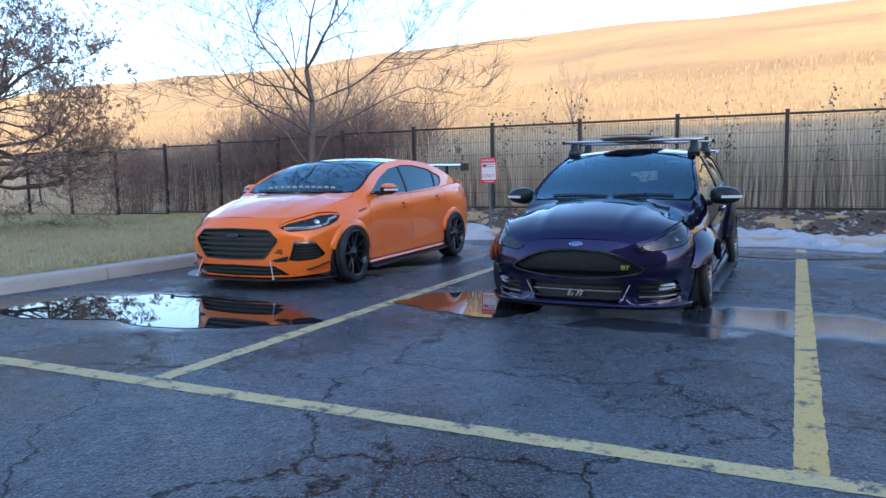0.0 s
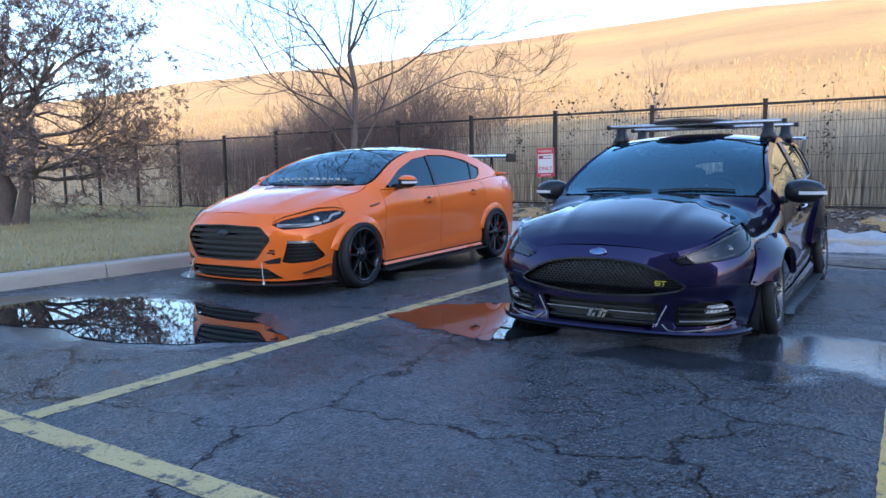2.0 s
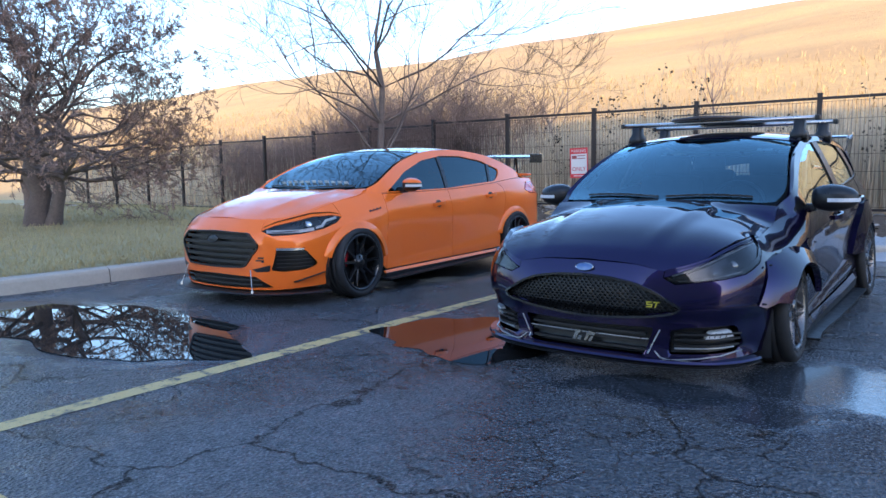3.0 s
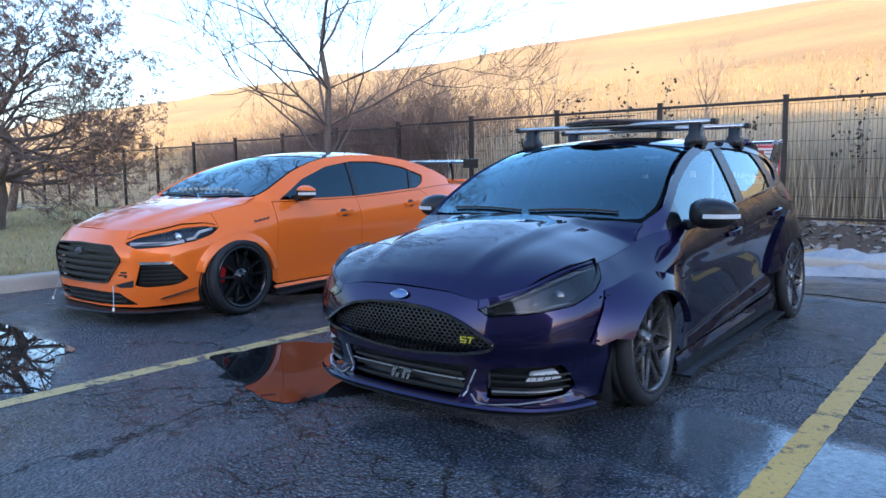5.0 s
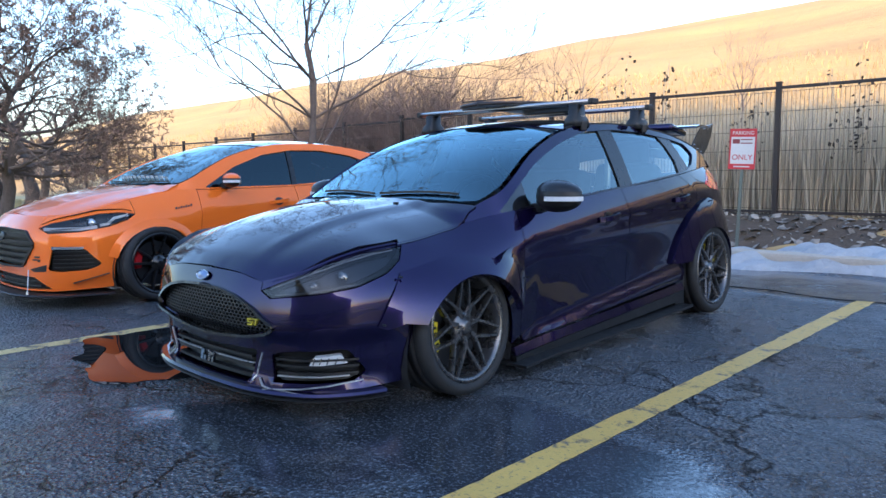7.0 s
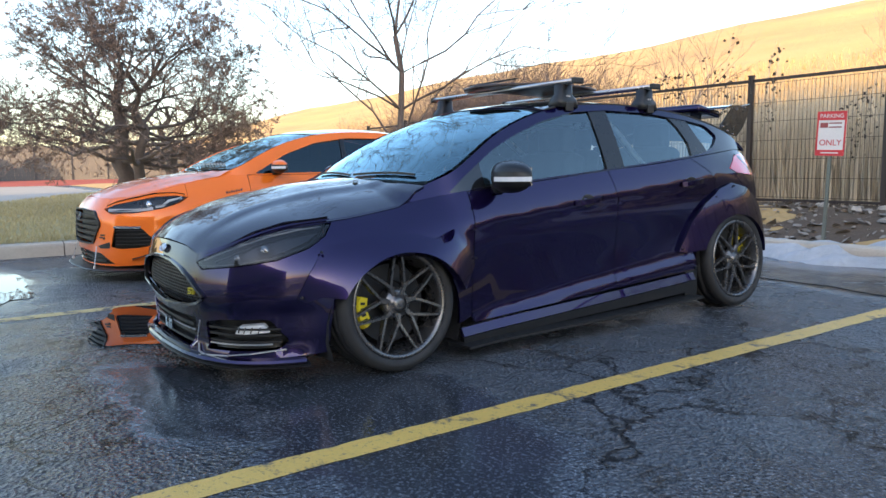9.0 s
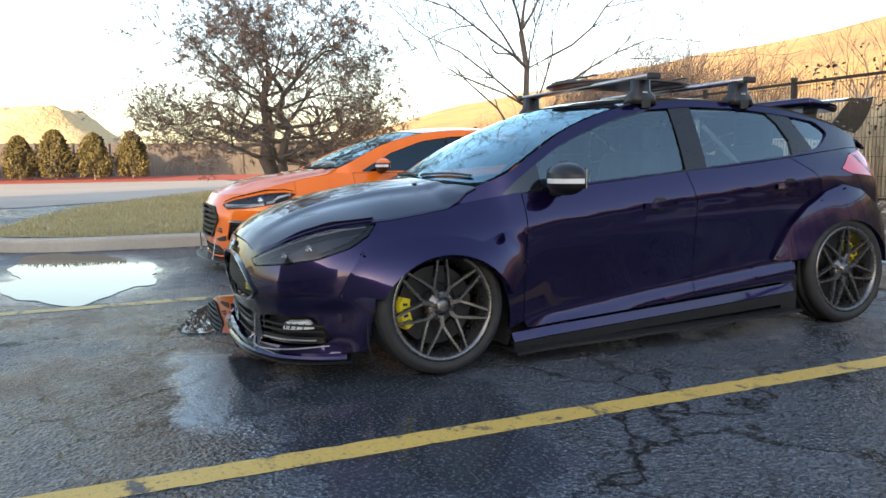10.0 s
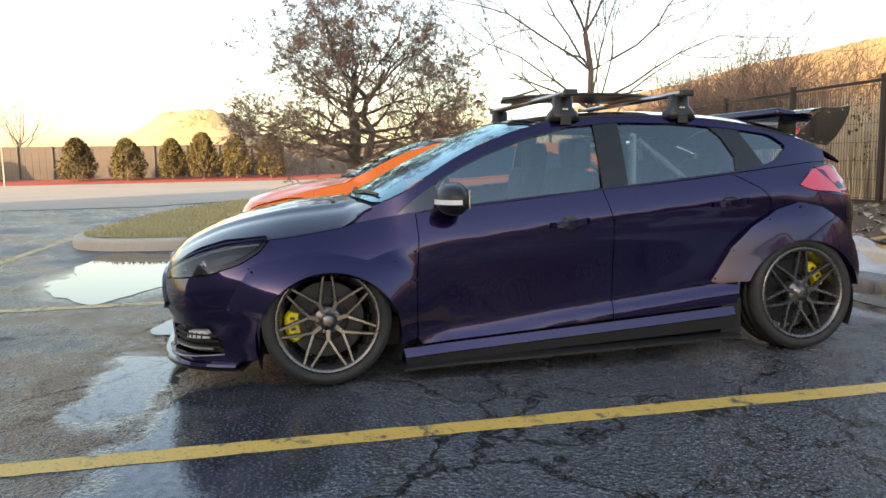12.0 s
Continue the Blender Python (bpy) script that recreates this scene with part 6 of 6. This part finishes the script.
# ---- orange saloon ----
def orange_car():
    car = thing("saloon_car", pose(-3.535, .21, 0, 0, 0, 1.4), "lowered bright orange saloon, black wheels and wing, beside the kerb", "car")
    plan = [(0, -.86, .715, .10, .2, .03), (.3, -.845, .712, .10, .2, .03), (.52, -.785, .71, .12, .2, .04), (.68, -.67, .715, .14, .22, .05), (.78, -.5, .745, .15, .22, .05), (.84, -.28, .80, .17, .24, .04),
            (.868, 0, .86, .16, .26, .03), (.873, .25, .893, .13, .26, .02), (.873, .45, .892, .06, .28, .02), (.876, 1.0, .893, .055, .3, .02), (.878, 1.5, .903, .055, .3, .02), (.876, 2.0, .927, .06, .3, .02),
            (.872, 2.4, .955, .07, .3, .02), (.862, 2.8, .985, .1, .3, .02), (.83, 3.15, .99, .12, .3, .03), (.76, 3.42, .975, .1, .25, .05), (.6, 3.58, .96, .09, .25, .05), (.3, 3.65, .955, .08, .25, .05), (0, 3.66, .955, .08, .25, .05)]
    gutter = [(.18, .905), (.33, .965), (.55, 1.075), (.76, 1.165), (1.0, 1.235), (1.23, 1.28), (1.5, 1.303), (1.86, 1.305), (2.2, 1.275), (2.5, 1.22), (2.8, 1.135), (3.0, 1.06), (3.15, 1.0), (3.45, .985)]
    centre = [(-.76, .722), (-.7, .752), (-.55, .81), (-.3, .873), (0, .915), (.15, .93), (.24, .955), (.6, 1.125), (.95, 1.265), (1.15, 1.315), (1.4, 1.342), (1.75, 1.355), (2.1, 1.34), (2.4, 1.28), (2.8, 1.13), (3.0, 1.055), (3.3, 1.03), (3.5, 1.02)]
    sh = Shell(plan, gutter, centre, 0.38, 0.3, ([.3, .6, 1.2, 2.0, 2.9], [.70, .715, .745, .80, .85]))
    grille = rounded([(-.40, .60), (0, .612), (.40, .60), (.50, .50), (.36, .325), (0, .315), (-.36, .325), (-.50, .50)], .03)
    intake = rounded([(-.46, .245), (0, .255), (.46, .245), (.60, .15), (0, .14), (-.60, .15)], .02)
    pocket = rounded([(.63, .475), (.765, .47), (.81, .335), (.775, .295), (.66, .285), (.58, .30), (.60, .345)], .025)
    slot = rounded([(.43, .305), (.585, .345), (.575, .29), (.47, .285)], .01)

    def bonnet_bump(x, y):
        return (math.exp(-((abs(x) - 0.36 - 0.1 * (y + 0.6)) / 0.05) ** 2) * 0.008 - math.exp(-((abs(x) - 0.46 - 0.1 * (y + 0.6)) / 0.07) ** 2) * 0.005) * max(0.0, min(1.0, (y + 0.7) / 0.2))

    q = dict(
        arch_f=(.0, .27, .335), arch_r=(2.7, .27, .335), chin=.13, bumper_end=(-.31, .38),
        lamp_n=6, lamp=[("x", .51, .622), ("x", .60, .66), ("y", -.58, .692), ("y", -.42, .722), ("y", -.24, .728), ("y", -.15, .712), ("y", -.22, .668), ("y", -.36, .625), ("y", -.56, .592), ("x", .60, .582)],
        lamp_low=lambda lamp: [lamp[0], lamp[9], lamp[8], lamp[7], lamp[6]],
        lamp_rear=[(-.27, .652), (-.22, .668), (-.15, .712)], fender_tip=(-.15, .82),
        holes=[grille, intake, pocket, [(-x, z) for x, z in pocket]], lens=LENS, lamp_label="clear headlamp lens", housing=TRIM, proj_mat=LAMPWHITE, projectors=[("y", -.48, .652, .036)],
        gap_f=[(.40, 0), (.41, .70), (.385, .45), (.38, .2)], a_door=-6, gap_b=[(1.40, 0), (1.43, .72), (1.43, .24)],
        gap_r=[(2.36, 0), (2.47, .90), (2.5, .80), (2.45, .545)], r_door_a=(172, 132), sill=[(.3, .2), (1.2, .21), (2.4, .225)],
        tail=[(3.0, .86), (3.12, .93), (3.3, .955), (3.5, .945), (3.53, .83), (3.3, .80), (3.12, .81)], tail_front=[(3.0, .86), (3.12, .81), (3.3, .80)], quarter_end=3.33,
        skirt=.12, skirt_crease=(.165, .185), cowl=(.16, .27), cowl_x=.73, header=(1.08, 1.16), roof_end=2.15, rear_glass_end=2.95, house=(.22, 3.0), roof_holes=[], roof_mat=GLOSS, frame_mat=None,
        screen=TINT, glass=TINT, wipers=[((.05, .21), (.58, .28)), ((-.55, .275), (.0, .21))], floor=(-.3, 3.3), dash=.8, seats=(1.05, 1.95),
        dlo=[(.47, .905), (.80, 1.08), (1.15, 1.195), (1.5, 1.243), (1.85, 1.243), (2.2, 1.195), (2.52, 1.095), (2.46, 1.02), (2.34, .968), (1.4, .912)],
        windows=[("front_window", [(.47, .905), (.80, 1.08), (1.15, 1.195), (1.42, 1.236), (1.38, .912)]), ("rear_door_window", [(1.47, 1.24), (1.85, 1.243), (2.2, 1.195), (2.3, 1.165), (2.22, .962), (1.44, .915)]),
                 ("quarter_window", [(2.34, 1.15), (2.52, 1.095), (2.46, 1.02), (2.34, .968), (2.26, .965)])],
        pillars=[("pillar_trim", [(1.385, .912), (1.425, 1.236), (1.475, 1.24), (1.445, .916)]), ("pillar_trim", [(2.22, .962), (2.3, 1.165), (2.34, 1.15), (2.26, .965)]),
                 ("window_seal", [(.45, .897), (1.4, .905), (2.34, .96), (2.34, .97), (1.4, .916), (.45, .908)])],
        bonnet_bump=bonnet_bump, handles=[(1.2, .765), (2.18, .815)], handle_mat=ORANGE, well_x=.84)
    bumper = body(car, sh, q, ORANGE)
    F, S = sh.sx, sh.sy
    deep = lambda name, o, off: panel(name, bumper, [(F(x), z) for x, z in dense(o, 0.03)], lambda s, z: sh.low(s, z, off), BLACK, 0.06, gap=0, depth=0.0)
    deep("grille_back", grille, -0.05)
    rim = [sh.low(F(x), z, 0.003) for x, z in dense(grille, 0.03)]
    ribbon("grille_surround", bumper, rim + rim[:1], 0.014, 0.022, BLACK)
    for k, (z, hw) in enumerate([(.365, .385), (.415, .42), (.465, .455), (.515, .475), (.562, .43)]):
        ribbon("grille_bar", bumper, [sh.low(s, z, -0.008) for s in np.linspace(-F(hw), F(hw), 21)], 0.026, 0.022, BLACK)
    deep("intake_back", intake, -0.05)
    for z in (.175, .215):
        ribbon("intake_bar", bumper, [sh.low(s, z, -0.015) for s in np.linspace(-F(.5), F(.5), 21)], 0.01, 0.02, BLACK)
    for sg in (1, -1):
        deep("vent_back", [(sg * x, z) for x, z in pocket], -0.045)
        for z in (.32, .35, .38, .41, .44):
            ribbon("vent_slat", bumper, [sh.low(sg * s, z, -0.016) for s in np.linspace(F(.625), F(.79), 7)], 0.008, 0.02, BLACK)
        panel("daylight_lamp", bumper, [(sg * F(.625), .462), (sg * F(.76), .458), (sg * F(.765), .478), (sg * F(.625), .484)], lambda s, z: sh.low(s, z, 0.003), LAMPWHITE, 0.03, gap=0, depth=0.02)
        panel("slot_trim", bumper, [(sg * F(x), z) for x, z in slot], lambda s, z: sh.low(s, z, 0.002), BLACK, 0.03, gap=0, depth=0.01)
        ribbon("lamp_guide", car, [sh.low(sg * s, z, -0.012) for s, z in ((F(.55), .612), (F(.62), .612), (S(-.56), .612), (S(-.44), .625))], 0.024, 0.012, WHITE, "white light guide in the headlamp")
        ribbon("lamp_guide", car, [sh.low(sg * s, z, -0.012) for s, z in ((S(-.42), .635), (S(-.36), .645), (S(-.31), .685), (S(-.2), .705))], 0.02, 0.012, WHITE, "white light guide in the headlamp")
        # splitter rods
        a, b = Vector(sh.low(sg * F(.42), .30, .01)), Vector(sh.low(sg * F(.46), .13, .09))
        part("support_rod", join(rod(a, b, .0035, .0035, 8), rod(b - Vector((0, 0, .012)), b + Vector((0, 0, .012)), .012, .009, 8)), SILVER, car)
        # canard at the bumper corner
        v = [sh.low(sg * S(-.62), .20, .0), sh.low(sg * S(-.38), .265, 0.0), sh.low(sg * S(-.38), .27, .04), sh.low(sg * S(-.60), .21, .05)]
        v += [(x, y, z - .008) for x, y, z in v]
        put("canard", v, [(0, 1, 2, 3), (7, 6, 5, 4), (0, 3, 7, 4), (3, 2, 6, 7), (2, 1, 5, 6), (1, 0, 4, 5)], BLACK, car)
    slanted_bars("bumper_decal", bumper, sh, F(.47), .375, [(0, .0, .05, .012), (.02, .02, .05, .014), (.05, -.01, .02, .02)], .004, BLACK, "small dark animal-shaped decal as strokes", .2)
    ellipse_badge("oval_badge", bumper, sh, 0, .548, .06, .028, .012, BLACK, "black oval badge", GLOSS)
    splitter(car, sh, S(-.36), .105, .085, .012, BLACK)
    for a in ((.0, .27, .335), (2.7, .27, .335)):
        def surf(y, z, a=a):
            r = math.hypot(y - a[0], z - a[1])
            return sh.flank(y, z, 0.004 + 0.022 * max(0.0, min(1.0, (.40 - r) / .06)) ** 0.7)
        panel("arch_lip", car, arc(a[0], a[1], .335, 162, 10, 20) + arc(a[0], a[1], .40, 10, 162, 20), surf, ORANGE, .03, gap=0, depth=.03, both=True)
    for sg in (1, -1):
        mirror(car, sg, (.955, .66, .965), (.105, .075, .062), BLACK, ORANGE, WHITE)
        slanted_bars("fender_script", car, sh, sg * S(.18) if sg > 0 else -S(.36), .735, [(.022 * k, 0.0035 * k, .014, .012 if k % 2 else .018) for k in range(7)], .003, BLACK, "dark script bars on the fender")
    bm = [box(.052, .002, .03 if k % 2 else .024, Vector(sh.top(-.42 + .085 * k, .325 + .0, .006)) + Vector((0, 0, 0)), 0, Matrix.Rotation(radians(26), 4, "X")) for k in range(11)]
    for b in bm:
        part("lettering_bar", b, WHITE, car)
    # rear wing on two stays
    wing = new("rear_wing")
    wing.parent = car
    v, f = [], []
    prof = [(0, 0), (.02, .02), (.09, .032), (.18, .032), (.27, .045), (.27, .038), (.16, .014), (.06, .004)]
    for x in np.linspace(-.72, .72, 11):
        for a, b in prof:
            v.append((x, 3.30 + a, 1.235 + b - .015 * abs(x)))
    n = len(prof)
    for k in range(10):
        for i in range(n):
            f.append((k * n + i, k * n + (i + 1) % n, (k + 1) * n + (i + 1) % n, (k + 1) * n + i))
    f += [tuple(range(n)), tuple(range(10 * n, 11 * n))]
    put("wing_blade", v, f, CARBON, wing)
    for sg in (1, -1):
        part("end_plate", box(.008, .3, .11, (sg * .725, 3.44, 1.225), .003), CARBON, wing)
        part("wing_stay", join(rod((sg * .45, 3.36, 1.01), (sg * .45, 3.40, 1.24), .012), rod((sg * .45, 3.46, 1.01), (sg * .45, 3.42, 1.24), .012)), CARBON, wing)
    part("boot_lip", box(1.2, .1, .03, (0, 3.5, 1.025), .012, None, 3), ORANGE, car, "", True)
    for sg in (1, -1):
        wheel(car, sg * .80, 0.0, .305, .22, .243, BLACKRIM, RCAL, "twin", 3.0, 1.5, 165)
        wheel(car, sg * .80, 2.7, .305, .22, .243, BLACKRIM, RCAL, "twin", 0, 1.5, 20)
    return car


purple, purple_shell = purple_car()
roof_rack(purple_shell)
orange_car()


# ---- parking signs ----
SIGN_RED = plain("sign_red", (.62, .03, .04), .4)
SIGN_WHITE = plain("sign_white", (.78, .76, .74), .4)
GREEN_POST = plain("galvanised_post", (.2, .22, .19), .5, .6)


def words(text, size, at, parent, material, name):
    cu = bpy.data.curves.new(name, "FONT")
    cu.body, cu.size, cu.align_x, cu.extrude = text, size, "CENTER", 0.0008
    tmp = bpy.data.objects.new(name, cu)
    me = bpy.data.meshes.new_from_object(tmp)
    bpy.data.objects.remove(tmp)
    me.materials.append(material)
    ob = new(name, me)
    ob.parent = parent
    ob.matrix_basis = Matrix.Translation(at) @ Matrix.Rotation(math.pi / 2, 4, "X")


def parking_sign(x, y, top, turn, lean):
    s = thing("parking_sign", pose(x, y, float(hill_z(x, y)), 0, lean, turn), "red and white reserved parking sign on a slim metal post", "sign", "parking signs")
    h = top - float(hill_z(x, y))
    part("post", box(.035, .022, h - .1, (0, .016, (h - .1) / 2 - .05), .004), GREEN_POST, s)
    plate = part("plate", box(.30, .003, .45, (0, 0, h - .225), 0), SIGN_WHITE, s)
    part("border", join(box(.30, .002, .09, (0, -.003, h - .045)), box(.30, .002, .06, (0, -.003, h - .42)), box(.018, .002, .30, (-.141, -.003, h - .24)), box(.018, .002, .30, (.141, -.003, h - .24))), SIGN_RED, plate)
    words("PARKING", .058, (0, -.0055, h - .066), plate, SIGN_WHITE, "lettering")
    words("ONLY", .085, (0, -.0035, h - .345), plate, SIGN_RED, "lettering")
    part("logo_bar", join(box(.08, .002, .05, (-.075, -.0025, h - .14)), box(.13, .002, .012, (.04, -.0025, h - .12)), box(.13, .002, .012, (.04, -.0025, h - .16))), plain("logo_dark", (.3, .06, .06), .5), plate)
    part("small_print", box(.18, .002, .012, (0, -.0045, h - .42)), SIGN_WHITE, plate)


parking_sign(-3.33, 5.75, 1.40, 0, -1.5)
parking_sign(-.22, 5.85, 1.46, 0, 2.0)
